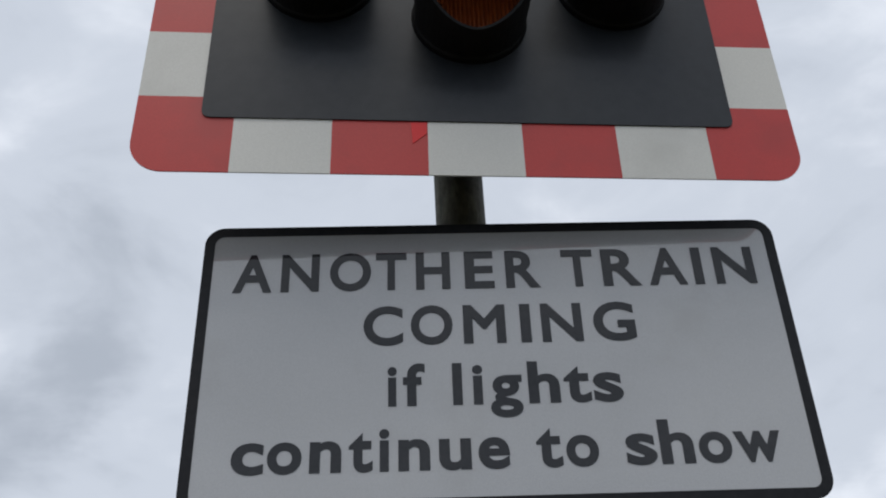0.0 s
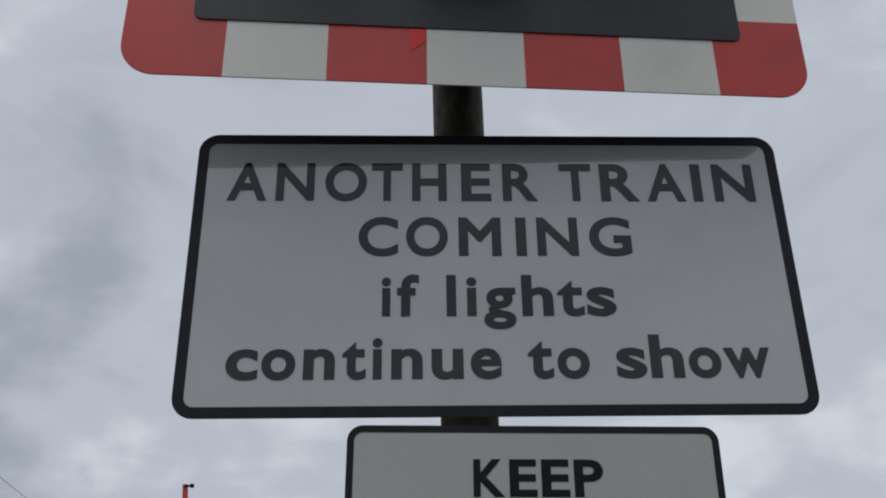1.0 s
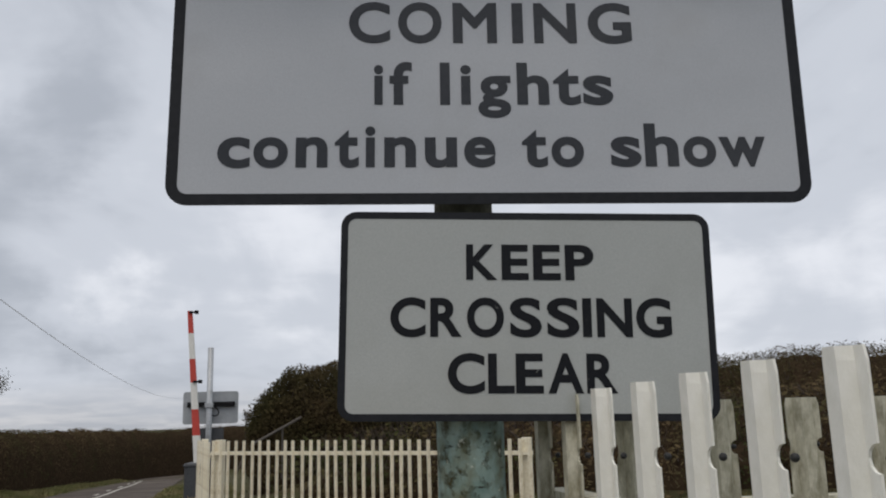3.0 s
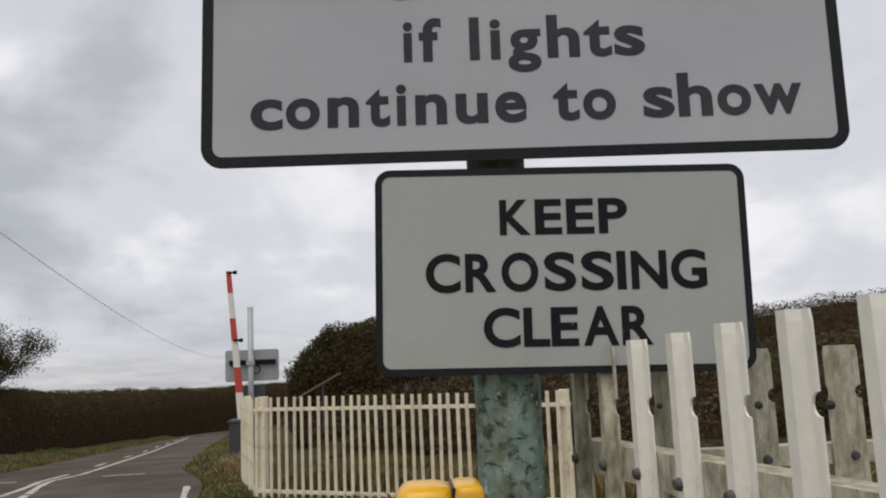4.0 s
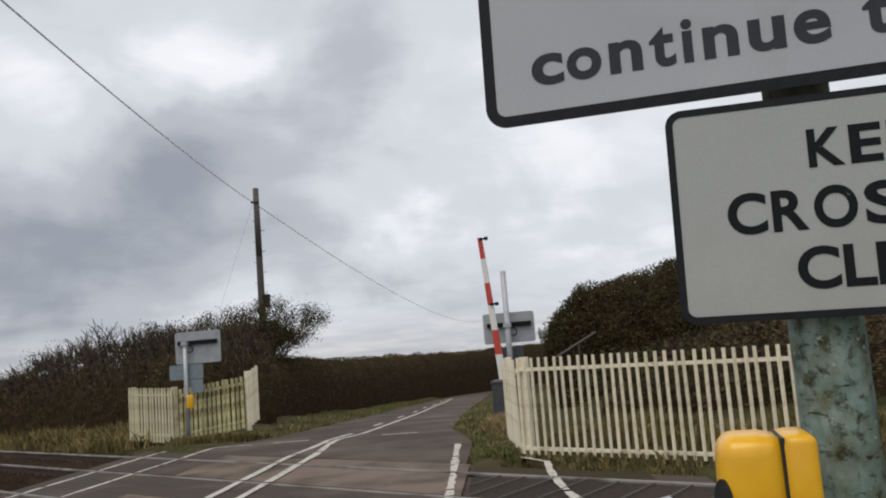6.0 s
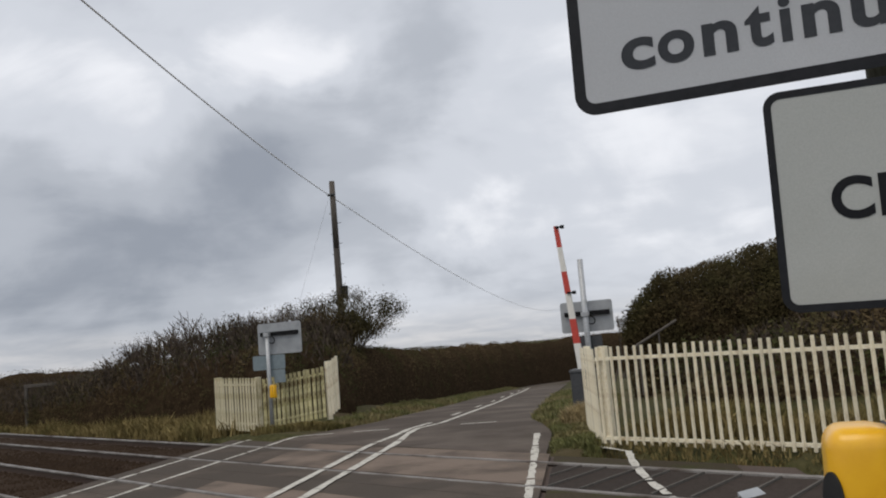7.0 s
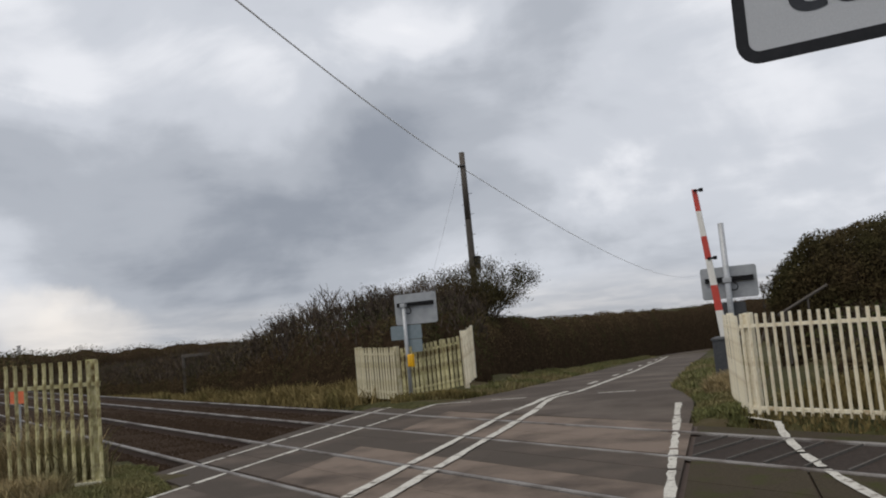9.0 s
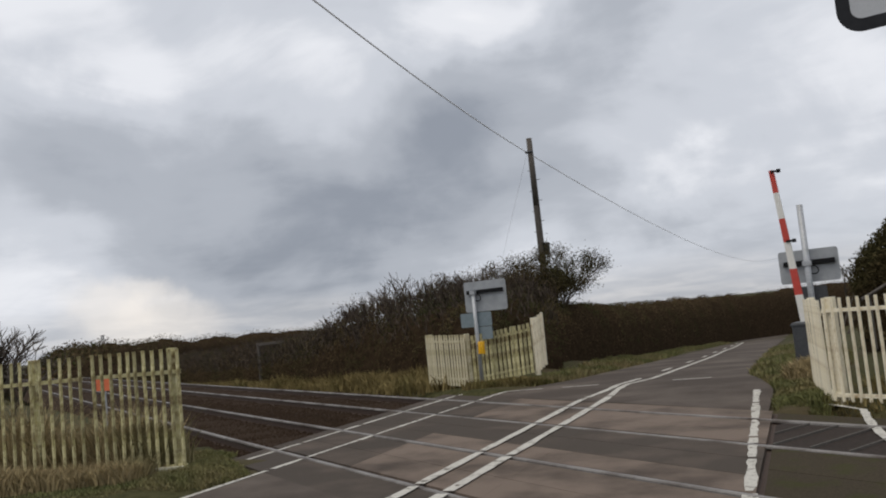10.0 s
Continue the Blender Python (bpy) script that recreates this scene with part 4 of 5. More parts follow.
def barrier():
    root = thing("level_crossing_barrier", pose(-2.93, 15.0, -0.01), "raised red and white barrier arm on dark machine", "barrier")
    bm = box(bmesh.new(), (-0.20, -0.22, 0.0), (0.20, 0.22, 0.92), 0.02)
    part("machine", bm, M["machine"], root, "dark grey machine cabinet")
    part("machine_lid", box(bmesh.new(), (-0.215, -0.235, 0.86), (0.215, 0.235, 0.90), 0.008), M["machine"], root)
    part("door_lock", box(bmesh.new(), (0.02, -0.235, 0.45), (0.08, -0.22, 0.56), 0.004), M["galv"], root)
    part("plinth", box(bmesh.new(), (-0.27, -0.29, -0.1), (0.27, 0.29, 0.06), 0.015), M["ballast"], root, "concrete plinth")
    base, tip = Vector((-0.01, 0.0, 0.80)), Vector((-0.235, 0.0, 3.53))
    cuts = [0.0, 0.21, 0.372, 0.54, 0.69, 0.855, 1.0]
    for i in range(6):
        bm = bmesh.new()
        a, b = base.lerp(tip, cuts[i]), base.lerp(tip, cuts[i + 1])
        w0, w1 = 0.065 - 0.025 * cuts[i], 0.065 - 0.025 * cuts[i + 1]
        vs = []
        for p, w in ((a, w0), (b, w1)):
            vs.append([bm.verts.new(p + Vector((sx * w, sy * 0.03, 0))) for sx, sy in ((-1, -1), (1, -1), (1, 1), (-1, 1))])
        for k in range(4):
            bm.faces.new((vs[0][k], vs[0][(k + 1) % 4], vs[1][(k + 1) % 4], vs[1][k]))
        bm.faces.new(vs[0][::-1])
        bm.faces.new(vs[1])
        part("arm_band", bm, M["arm_red"] if i % 2 else M["arm_white"], root)
        if i % 2:
            bm = bmesh.new()
            q0, q1 = a.lerp(b, 0.06), a.lerp(b, 0.94)
            for k, (p, q) in enumerate(((q0, q1),)):
                box(bm, (-0.008, -0.034, 0), (0.008, -0.031, (q - p).length), 0.0)
                bm.transform(Matrix.Translation(p) @ (q - p).to_track_quat("Z", "Y").to_matrix().to_4x4())
            part("reflective_strip", bm, M["sheet_red"], root, "dark red reflective strip")
    for f in (0.99, 0.545):
        p = base.lerp(tip, f)
        bm = tube(bmesh.new(), p + Vector((0.0, -0.03, 0)), p + Vector((0.12, -0.03, 0.0)), 0.018, n=8)
        tube(bm, p + Vector((0.12, -0.03, -0.03)), p + Vector((0.12, -0.03, 0.03)), 0.035, n=12)
        tube(bm, p + Vector((0.02, -0.03, -0.02)), p + Vector((0.02, -0.03, 0.02)), 0.03, n=10)
        part("arm_lamp", bm, M["hood"], root, "small dark arm lamp")


barrier()


def utility_pole():
    root = thing("utility_pole", pose(-14.58, 29.0, -0.4), "tall dark wooden utility pole rising from the hedge", "utility pole")
    bm = bmesh.new()
    prof = [(0, 0.15), (2, 0.145), (4, 0.135), (6, 0.125), (8.66, 0.11)]
    for (z0, r0), (z1, r1) in zip(prof, prof[1:]):
        tube(bm, (-0.005 * z0, 0, z0), (-0.005 * z1, 0, z1), r0, r1, 14, caps=z1 > 8)
    part("pole", bm, M["pole_wood"], root, smooth=True)
    part("switch_box", box(bmesh.new(), (0.10, -0.12, 4.05), (0.30, 0.10, 4.55), 0.02), M["hood"], root, "dark box")
    part("insulator", tube(bmesh.new(), (-0.2, -0.1, 8.12), (0.1, -0.1, 8.12), 0.05, n=10), M["machine"], root)
    for i in range(12):
        z = 3.0 + 0.4 * i
        sx = -1 if i % 2 else 1
        part("step_iron", tube(bmesh.new(), (sx * 0.10, 0, z), (sx * 0.24, 0, z), 0.012, n=6), M["machine"], root)


utility_pole()


def cable(name, a, b, sag, r, label, n=24):
    a, b = Vector(a), Vector(b)
    pts = [a.lerp(b, i / n) - Vector((0, 0, 4 * sag * (i / n) * (1 - i / n))) for i in range(n + 1)]
    bm = bmesh.new()
    side = (b - a).cross(Vector((0, 0, 1))).normalized()
    rings_ = [[bm.verts.new(p + side * r * math.cos(k * math.pi / 3) + Vector((0, 0, r * math.sin(k * math.pi / 3)))) for k in range(6)] for p in pts]
    for u, v in zip(rings_, rings_[1:]):
        for k in range(6):
            bm.faces.new((u[k], u[(k + 1) % 6], v[(k + 1) % 6], v[k]))
    solid(name, bm, M["wire"], label, "cable")


cable("overhead_cable", (-14.72, 28.9, 7.72), (-3.6, -9.0, 7.9), 0.55, 0.016, "grey overhead cable running from the pole over the lane")
cable("overhead_cable", (-14.72, 28.9, 7.72), (-30.0, 150.0, 7.0), 2.3, 0.017, "grey overhead cable sagging away over the hedges")
cable("guy_wire", (-14.80, 29.0, 7.62), (-17.8, 29.0, 0.2), 0.0, 0.008, "thin stay wire of the utility pole")


def goal_frame():
    root = thing("lineside_frame", pose(-26.1, 25.0, -0.1, 0, 0, 12), "weathered white lineside frame beside the railway", "lineside frame")
    for x in (0.0, 1.12):
        part("upright", box(bmesh.new(), (x - 0.05, -0.05, -0.1), (x + 0.05, 0.05, 1.5), 0.008), M["pole_wood"], root)
    part("crossbar", box(bmesh.new(), (-0.06, -0.06, 1.38), (1.2, 0.06, 1.5), 0.008), M["pole_wood"], root)


goal_frame()


def marker():
    root = thing("marker_board", pose(-13.45, 9.0, -0.35), "small orange-red marker board on a post behind the fence", "sign")
    part("plate", slab(bmesh.new(), rrect(-0.20, 1.24, 0.20, 1.48, 0.02, 3), -0.03, -0.024), M["orange"], root, "orange-red plate")
    part("stake", tube(bmesh.new(), (0, 0, 0), (0, 0, 1.45), 0.022, n=8), M["galv"], root)


marker()


def handrail():
    root = thing("handrail", pose(-1.95, 18.6, 0.0), "weathered wooden handrail slanting up the bushy bank", "handrail")
    a, b = Vector((-0.55, 0, 1.12)), Vector((0.40, 0.7, 1.66))
    part("top_rail", tube(bmesh.new(), a, b, 0.030, n=8), M["pole_wood"], root)
    for f in (0.15, 0.6):
        p = a.lerp(b, f)
        part("upright", tube(bmesh.new(), (p.x, p.y, p.z - 1.1), p, 0.022, n=8), M["pole_wood"], root)


handrail()


def pylon():
    root = thing("electricity_pylon", pose(-409, 282, -8), "distant lattice pylon on the horizon", "pylon")
    bm = bmesh.new()
    for sx, sy in ((-1, -1), (1, -1), (1, 1), (-1, 1)):
        tube(bm, (sx * 2.5, sy * 2.5, 0), (sx * 0.4, sy * 0.4, 21), 0.16, 0.1, 5)
    for i in range(6):
        z0, z1 = i * 3.5, (i + 1) * 3.5
        w0, w1 = 2.5 - 2.1 * z0 / 21, 2.5 - 2.1 * z1 / 21
        for s in (-1, 1):
            tube(bm, (-w0, s * w0, z0), (w1, s * w1, z1), 0.09, n=4)
            tube(bm, (w0, s * w0, z0), (-w1, s * w1, z1), 0.09, n=4)
    part("tower", bm, M["machine"], root)
    bm = bmesh.new()
    for z, w in ((15, 4.5), (18, 3.6), (20.5, 2.4)):
        tube(bm, (-w, 0, z), (w, 0, z + 0.4), 0.13, n=4)
    part("cross_arm", bm, M["machine"], root)


pylon()


# ---- hedges, bushes and grass ----
def polyline(path, t):
    """Values on a path of rows (x, y, half width, height), by its own length, 0 to 1."""
    seg = [math.dist(a[:2], b[:2]) for a, b in zip(path, path[1:])]
    d = t * sum(seg)
    for k, ln in enumerate(seg):
        if d <= ln or k == len(seg) - 1:
            f = min(1.0, d / ln)
            a, b = path[k], path[k + 1]
            side = Vector((b[1] - a[1], a[0] - b[0])).normalized()
            return [a[i] + (b[i] - a[i]) * f for i in range(len(a))], side
        d -= ln


def growth(name, path, leaves, leaf, twigs, twig_len, leaf_mat, label, category, seed, lumps=0.5, freq=0.35, core=0.72, bushy=1.0, reach=1.06):
    """A hedge or thicket along a path: a solid core painted dark as inner shade, and many small leaves and twigs with
    an uneven outline.
    """
    rnd = random.Random(seed)
    root = thing(name, pose(0, 0, 0), label, category)

    def shape(t, side_f, x, y, h):
        n1 = noise.noise((x * freq, y * freq, seed)) + 0.5 * noise.noise((x * freq * 2.7, y * freq * 2.7, seed + 5))
        return h * (1 + lumps * 0.45 * n1)

    # inside: a solid hull whose dark colour stands in for shade between the leaves
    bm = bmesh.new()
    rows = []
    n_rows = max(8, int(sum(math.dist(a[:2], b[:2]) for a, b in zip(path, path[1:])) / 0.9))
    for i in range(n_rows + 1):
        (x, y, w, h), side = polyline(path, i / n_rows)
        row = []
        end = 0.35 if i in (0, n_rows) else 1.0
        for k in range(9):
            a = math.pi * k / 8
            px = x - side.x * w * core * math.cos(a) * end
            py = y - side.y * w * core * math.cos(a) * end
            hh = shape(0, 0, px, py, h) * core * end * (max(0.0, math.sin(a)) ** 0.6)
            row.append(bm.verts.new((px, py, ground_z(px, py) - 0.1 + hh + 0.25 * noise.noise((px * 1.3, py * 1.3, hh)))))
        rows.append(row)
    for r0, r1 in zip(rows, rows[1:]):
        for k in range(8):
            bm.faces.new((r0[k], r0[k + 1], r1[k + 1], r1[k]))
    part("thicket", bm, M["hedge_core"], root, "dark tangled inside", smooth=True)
    # leaves
    verts, faces = [], []
    for i in range(leaves):
        (x, y, w, h), side = polyline(path, rnd.random())
        a = math.pi * rnd.random()
        rr = core * 0.9 + (reach - core * 0.9) * rnd.random() ** 1.3
        px = x - side.x * w * rr * math.cos(a) + rnd.gauss(0, 0.12) * min(1.0, bushy + 0.1)
        py = y - side.y * w * rr * math.cos(a) + rnd.gauss(0, 0.12) * min(1.0, bushy + 0.1)
        hh = shape(0, 0, px, py, h) * rr * (math.sin(a) ** 0.6)
        c = Vector((px, py, ground_z(px, py) + hh))
        c += Vector((noise.noise(c * 1.7), noise.noise(c * 1.7 + Vector((9, 0, 0))), noise.noise(c * 1.7 + Vector((0, 9, 0))))) * 0.35 * bushy
        s = leaf * rnd.uniform(0.5, 1.4)
        u = Vector((rnd.gauss(0, 1), rnd.gauss(0, 1), rnd.gauss(0, 1))).normalized()
        v = u.orthogonal().normalized() * s * rnd.uniform(0.35, 0.6)
        k = len(verts)
        verts += [tuple(c - u * s), tuple(c + v), tuple(c + u * s), tuple(c - v)]
        faces.append((k, k + 1, k + 2, k + 3))
    me = bpy.data.meshes.new("leaves")
    me.from_pydata(verts, [], faces)
    tagged(part("leaves", me, leaf_mat, root), kind="stuff")
    # twigs that stick out
    verts, faces = [], []
    for i in range(twigs):
        (x, y, w, h), side = polyline(path, rnd.random())
        a = math.pi * (0.12 + 0.76 * rnd.random())
        px = x - side.x * w * 0.85 * math.cos(a)
        py = y - side.y * w * 0.85 * math.cos(a)
        hh = shape(0, 0, px, py, h) * 0.85 * (math.sin(a) ** 0.6)
        p = Vector((px, py, ground_z(px, py) + hh))
        d = Vector((rnd.gauss(0, 0.45), rnd.gauss(0, 0.45), 1.0)).normalized()
        ln = twig_len * rnd.uniform(0.35, 1.0) ** 1.5
        for step in range(3):
            q = p + d * ln / 3
            o = d.orthogonal().normalized() * 0.006 * (3 - step)
            k = len(verts)
            verts += [tuple(p - o), tuple(p + o), tuple(q + o * 0.6), tuple(q - o * 0.6)]
            faces.append((k, k + 1, k + 2, k + 3))
            if step:
                e = (d + Vector((rnd.gauss(0, 0.8), rnd.gauss(0, 0.8), rnd.gauss(0, 0.4)))).normalized() * ln * 0.35
                k = len(verts)
                verts += [tuple(p - o * 0.6), tuple(p + o * 0.6), tuple(p + e)]
                faces.append((k, k + 1, k + 2))
            p = q
            d = (d + Vector((rnd.gauss(0, 0.25), rnd.gauss(0, 0.25), rnd.gauss(0, 0.15)))).normalized()
    me = bpy.data.meshes.new("twig_growth")
    me.from_pydata(verts, [], faces)
    tagged(part("twig_growth", me, M["twig"], root), kind="stuff")
    return root


def lane_path(rows):
    out = []
    for s, o, w, h in rows:
        p = road_xy(s, o)
        out.append((p.x, p.y, w, h))
    return out


# the trimmed hedge on the far side of the lane
growth("lane_hedge", lane_path([(11.5, -4.9, 0.9, 2.0), (16, -4.6, 0.95, 1.95), (24, -4.3, 1.0, 2.3), (36, -3.7, 1.1, 2.75), (50, -3.2, 1.2, 3.3), (62, -1.5, 1.3, 3.8), (70, 4, 1.4, 3.95), (74, 14, 1.4, 3.95)]),
       100000, 0.032, 800, 0.2, M["hedge_leaf"], "long trimmed brown winter hedge along the lane", "hedge", 3, lumps=0.12, core=0.95, bushy=0.1, reach=0.975)
# thicket behind the curved fence, falling away along the railway
growth("thicket_hedge", [(-10.6, 21.5, 1.2, 2.5), (-12.5, 20.6, 1.6, 2.75), (-15.5, 20.8, 1.9, 2.65), (-19, 22.4, 1.9, 2.2), (-23, 24.8, 1.9, 1.8), (-29, 28.2, 1.8, 1.85), (-40, 34, 1.8, 2.0), (-60, 45, 2, 2.0)],
       160000, 0.025, 10000, 0.7, M["hedge_leaf"], "dense dark winter thicket of bramble and hawthorn", "thicket", 8, lumps=0.4)
growth("thicket_hedge", [(-17.5, 25.5, 1.5, 2.3), (-13.2, 26.5, 1.5, 2.3)],
       2500, 0.05, 5200, 1.7, M["hedge_leaf"], "leggy bare shrubs rising behind the thicket", "thicket", 21, lumps=0.5, core=0.6)
# evergreen bushes on the bank
growth("bank_bushes", [(-2.75, 20.4, 0.5, 1.9), (-2.3, 20.4, 1.0, 2.35), (-1.2, 20.5, 1.5, 2.2), (1.2, 20.6, 1.9, 1.55)],
       90000, 0.030, 500, 0.35, M["bush_leaf"], "dark evergreen clump at the end of the bank", "bushes", 15, lumps=0.75, core=0.84, bushy=0.5, reach=1.03)
growth("bank_bushes", [(0.5, 20.6, 1.9, 1.6), (4, 19.5, 2.2, 1.2), (9, 17.5, 2.4, 1.25), (15, 15.5, 2.4, 1.4), (24, 12, 2.4, 1.6)],
       120000, 0.028, 1200, 0.35, M["bush_leaf"], "dark evergreen bushes covering the railway bank", "bushes", 14, lumps=0.45, core=0.90, bushy=0.4, reach=1.03)
growth("bank_bushes", [(-1.2, 16.6, 1.6, 0.9), (2, 15.4, 1.9, 1.0), (8, 12.8, 2.0, 1.1), (16, 9.2, 2.0, 1.2)],
       30000, 0.045, 3000, 0.4, M["hedge_leaf"], "low brown brambles on the slope behind the fence", "bushes", 17, lumps=0.5)
# far woods
growth("far_trees", [(-62, 42, 3, 3.2), (-80, 50, 3, 3.8), (-100, 62, 4, 4.6), (-150, 100, 6, 6.4), (-190, 150, 6, 6.6), (-205, 190, 6, 6.4), (-205, 240, 6, 6.4), (-190, 300, 6, 6.4)], 20000, 0.2, 1500, 1.6, M["hedge_leaf"], "distant line of bare winter trees", "trees", 31, lumps=0.5, freq=0.12, core=0.88)
growth("far_trees", [(-72, 14, 3, 3.6), (-75, 22, 3, 4.4), (-90, 34, 3, 4.4), (-110, 48, 3, 4.6), (-130, 66, 4, 5.0)], 11000, 0.22, 1500, 1.6, M["bush_leaf"], "distant dark trees beyond the railway", "trees", 33, lumps=0.9, freq=0.2, core=0.85)
growth("near_side_bush", [(-18.6, 9.9, 0.7, 1.5), (-19.5, 9.6, 1.1, 2.2), (-23, 9.6, 1.4, 2.4)], 5000, 0.022, 2500, 1.1, M["hedge_leaf"], "bare shrub behind the near fence", "bush", 37, lumps=0.6, core=0.55)


def small_tree(name, at, height, seed, label, spread=1.0, leaf_n=60):
    rnd = random.Random(seed)
    root = thing(name, pose(*at), label, "tree")
    bm = bmesh.new()
    tips = []

    def grow(p, d, ln, r, depth):
        steps_n = 3
        for k in range(steps_n):
            q = p + d * ln / steps_n
            tube(bm, p, q, r * (1 - 0.25 * k / steps_n), r * (1 - 0.25 * (k + 1) / steps_n), 6 if depth < 2 else 4, caps=False)
            p = q
            d = (d + Vector((rnd.gauss(0, 0.14), rnd.gauss(0, 0.14), 0.05))).normalized()
        if depth == 4:
            tips.append(p)
            return
        for k in range(3 if depth < 3 else 4):
            a = rnd.uniform(0, 6.28)
            out = Vector((math.cos(a), math.sin(a), 0)) * rnd.uniform(0.35, 0.8) * spread
            grow(p, (d * 0.8 + out).normalized(), ln * rnd.uniform(0.58, 0.8), r * 0.58, depth + 1)

    for k in range(3):
        grow(Vector((rnd.gauss(0, 0.2), rnd.gauss(0, 0.2), -0.2)), Vector((rnd.gauss(0, 0.25), rnd.gauss(0, 0.25), 1)).normalized(), height * 0.30, 0.07, 0)
    part("trunk", bm, M["bark"], root)
    verts, faces = [], []
    for p in tips:
        for k in range(leaf_n):
            c = p + Vector((rnd.gauss(0, 1), rnd.gauss(0, 1), rnd.gauss(0, 1))) * 0.15
            s = rnd.uniform(0.018, 0.040)
            u = Vector((rnd.gauss(0, 1), rnd.gauss(0, 1), rnd.gauss(0, 1))).normalized()
            v = u.orthogonal().normalized() * s * 0.5
            k0 = len(verts)
            verts += [tuple(c - u * s), tuple(c + v), tuple(c + u * s), tuple(c - v)]
            faces.append((k0, k0 + 1, k0 + 2, k0 + 3))
    if verts:
        me = bpy.data.meshes.new("crown")
        me.from_pydata(verts, [], faces)
        tagged(part("crown", me, M["bush_leaf"], root), kind="stuff")
    return root


small_tree("hawthorn_tree", (-13.9, 27.6, 0.0), 4.8, 5, "dark ivy-clad hawthorn beside the utility pole", 0.62, 40)
small_tree("hawthorn_tree", (-13.4, 26.6, 0.0), 3.6, 6, "dark ivy-clad hawthorn beside the utility pole", 0.62, 40)
for k, (x, y, h) in enumerate(((-17.6, 25.0, 4.2), (-15.8, 25.4, 4.1), (-19.4, 25.6, 3.8), (-13.9, 25.6, 4.0), (-16.6, 27, 4.4))):
    small_tree("bare_shrub", (x, y, 0), h, 50 + k, "leafless winter shrub behind the thicket", 0.7, 0)
small_tree("bare_shrub", (-18.9, 10.1, 0), 3.3, 71, "leafless shrub behind the near fence", 0.9, 0)
small_tree("bare_shrub", (-6.6, 45, -1.2), 4.6, 83, "slender bare sapling beyond the far signal", 0.35, 0)


def blades(name, spots, count, tall, mats, label, seed, width=0.012):
    """Grass: narrow bent blades over the given rows of (x, y, radius)."""
    rnd = random.Random(seed)
    verts, faces = [], []
    for i in range(count):
        x, y, r = rnd.choice(spots)
        a, d = rnd.uniform(0, 6.28), r * math.sqrt(rnd.random())
        x, y = x + d * math.cos(a), y + d * math.sin(a)
        s, o = road_frame(x, y)
        if off_road(s, o) < 0.04:
            continue
        n = Vector((x, y)).dot(RN)
        if 2.6 < n < 8.5 and o > -3.8 and abs(s) < 8:
            continue
        z = ground_z(x, y) - 0.02
        h = tall * rnd.uniform(0.4, 1.1) * (0.6 + 0.8 * max(0.0, noise.noise((x * 0.9, y * 0.9, seed)) + 0.4))
        a = rnd.uniform(0, 6.28)
        w = Vector((math.cos(a), math.sin(a), 0)) * width * rnd.uniform(0.6, 1.3)
        b = Vector((rnd.gauss(0, 0.35), rnd.gauss(0, 0.35), 0)) * h
        p = Vector((x, y, z))
        mid, tip = p + b * 0.35 + Vector((0, 0, h * 0.6)), p + b + Vector((0, 0, h))
        k = len(verts)
        verts += [tuple(p - w), tuple(p + w), tuple(mid + w * 0.7), tuple(mid - w * 0.7), tuple(tip)]
        faces += [(k, k + 1, k + 2, k + 3), (k + 3, k + 2, k + 4)]
    me = bpy.data.meshes.new(name)
    me.from_pydata(verts, [], faces)
    solid(name, me, mats, label, "grass", "stuff")


def along(rows, n):
    return [polyline([(a, b, c, 0) for a, b, c in rows], i / n)[0][:3] for i in range(n + 1)]


blades("dry_grass", along([(-11.5, 17.0, 0.9), (-16, 19.0, 1.2), (-24, 23.0, 1.4), (-36, 29.5, 1.6)], 50), 26000, 0.42, M["rough_grass"], "dry yellow winter grass along the railway", 1, 0.02)
blades("green_grass", along([(-9.6, 16.6, 0.7), (-9.0, 17.6, 0.7), (-10.2, 24, 0.9), (-13.5, 38, 1.1), (-16, 55, 1.2)], 50), 22000, 0.16, M["grass"], "short green grass on the lane verge", 2, 0.016)
blades("dry_grass", along([(-10.0, 16.1, 0.5), (-9.2, 16.8, 0.45), (-8.6, 17.2, 0.4)], 12), 5000, 0.22, M["rough_grass"], "dry grass at the foot of the fence", 3, 0.014)
blades("green_grass", along([(-3.3, 14.6, 0.75), (-3.5, 17, 1.0), (-4.6, 22, 1.3), (-7, 34, 1.4)], 40), 26000, 0.15, M["grass"], "green grass on the verge beside the barrier", 4, 0.014)
blades("dry_grass", along([(-2.75, 13.9, 0.35), (-2.9, 14.3, 0.35)], 5), 3500, 0.30, M["dry_grass"], "tussock of dry grass beside the barrier machine", 5, 0.012)
blades("dry_grass", along([(-2.2, 11.2, 0.3), (1, 9.6, 0.3), (4, 8.1, 0.3)], 30), 4000, 0.10, M["rough_grass"], "dead grass under the cream fence", 6, 0.012)
blades("dry_grass", along([(-1, 12.5, 1.0), (4, 10.0, 1.2), (8, 8, 1.2)], 30), 20000, 0.34, M["rough_grass"], "tall dead grass behind the cream fence", 7, 0.014)
blades("dry_grass", along([(-8.9, 6.0, 0.4), (-10.2, 5.3, 0.6), (-12.4, 4.3, 0.8)], 20), 16000, 0.26, M["dry_grass"], "long dry grass round the near fence", 8, 0.01)
blades("dry_grass", along([(-9.0, 6.7, 0.35), (-10.6, 6.2, 0.5), (-12.5, 5.6, 0.6)], 20), 5000, 0.7, M["dry_grass"], "tall reddish dead stems behind the near fence", 9, 0.009)
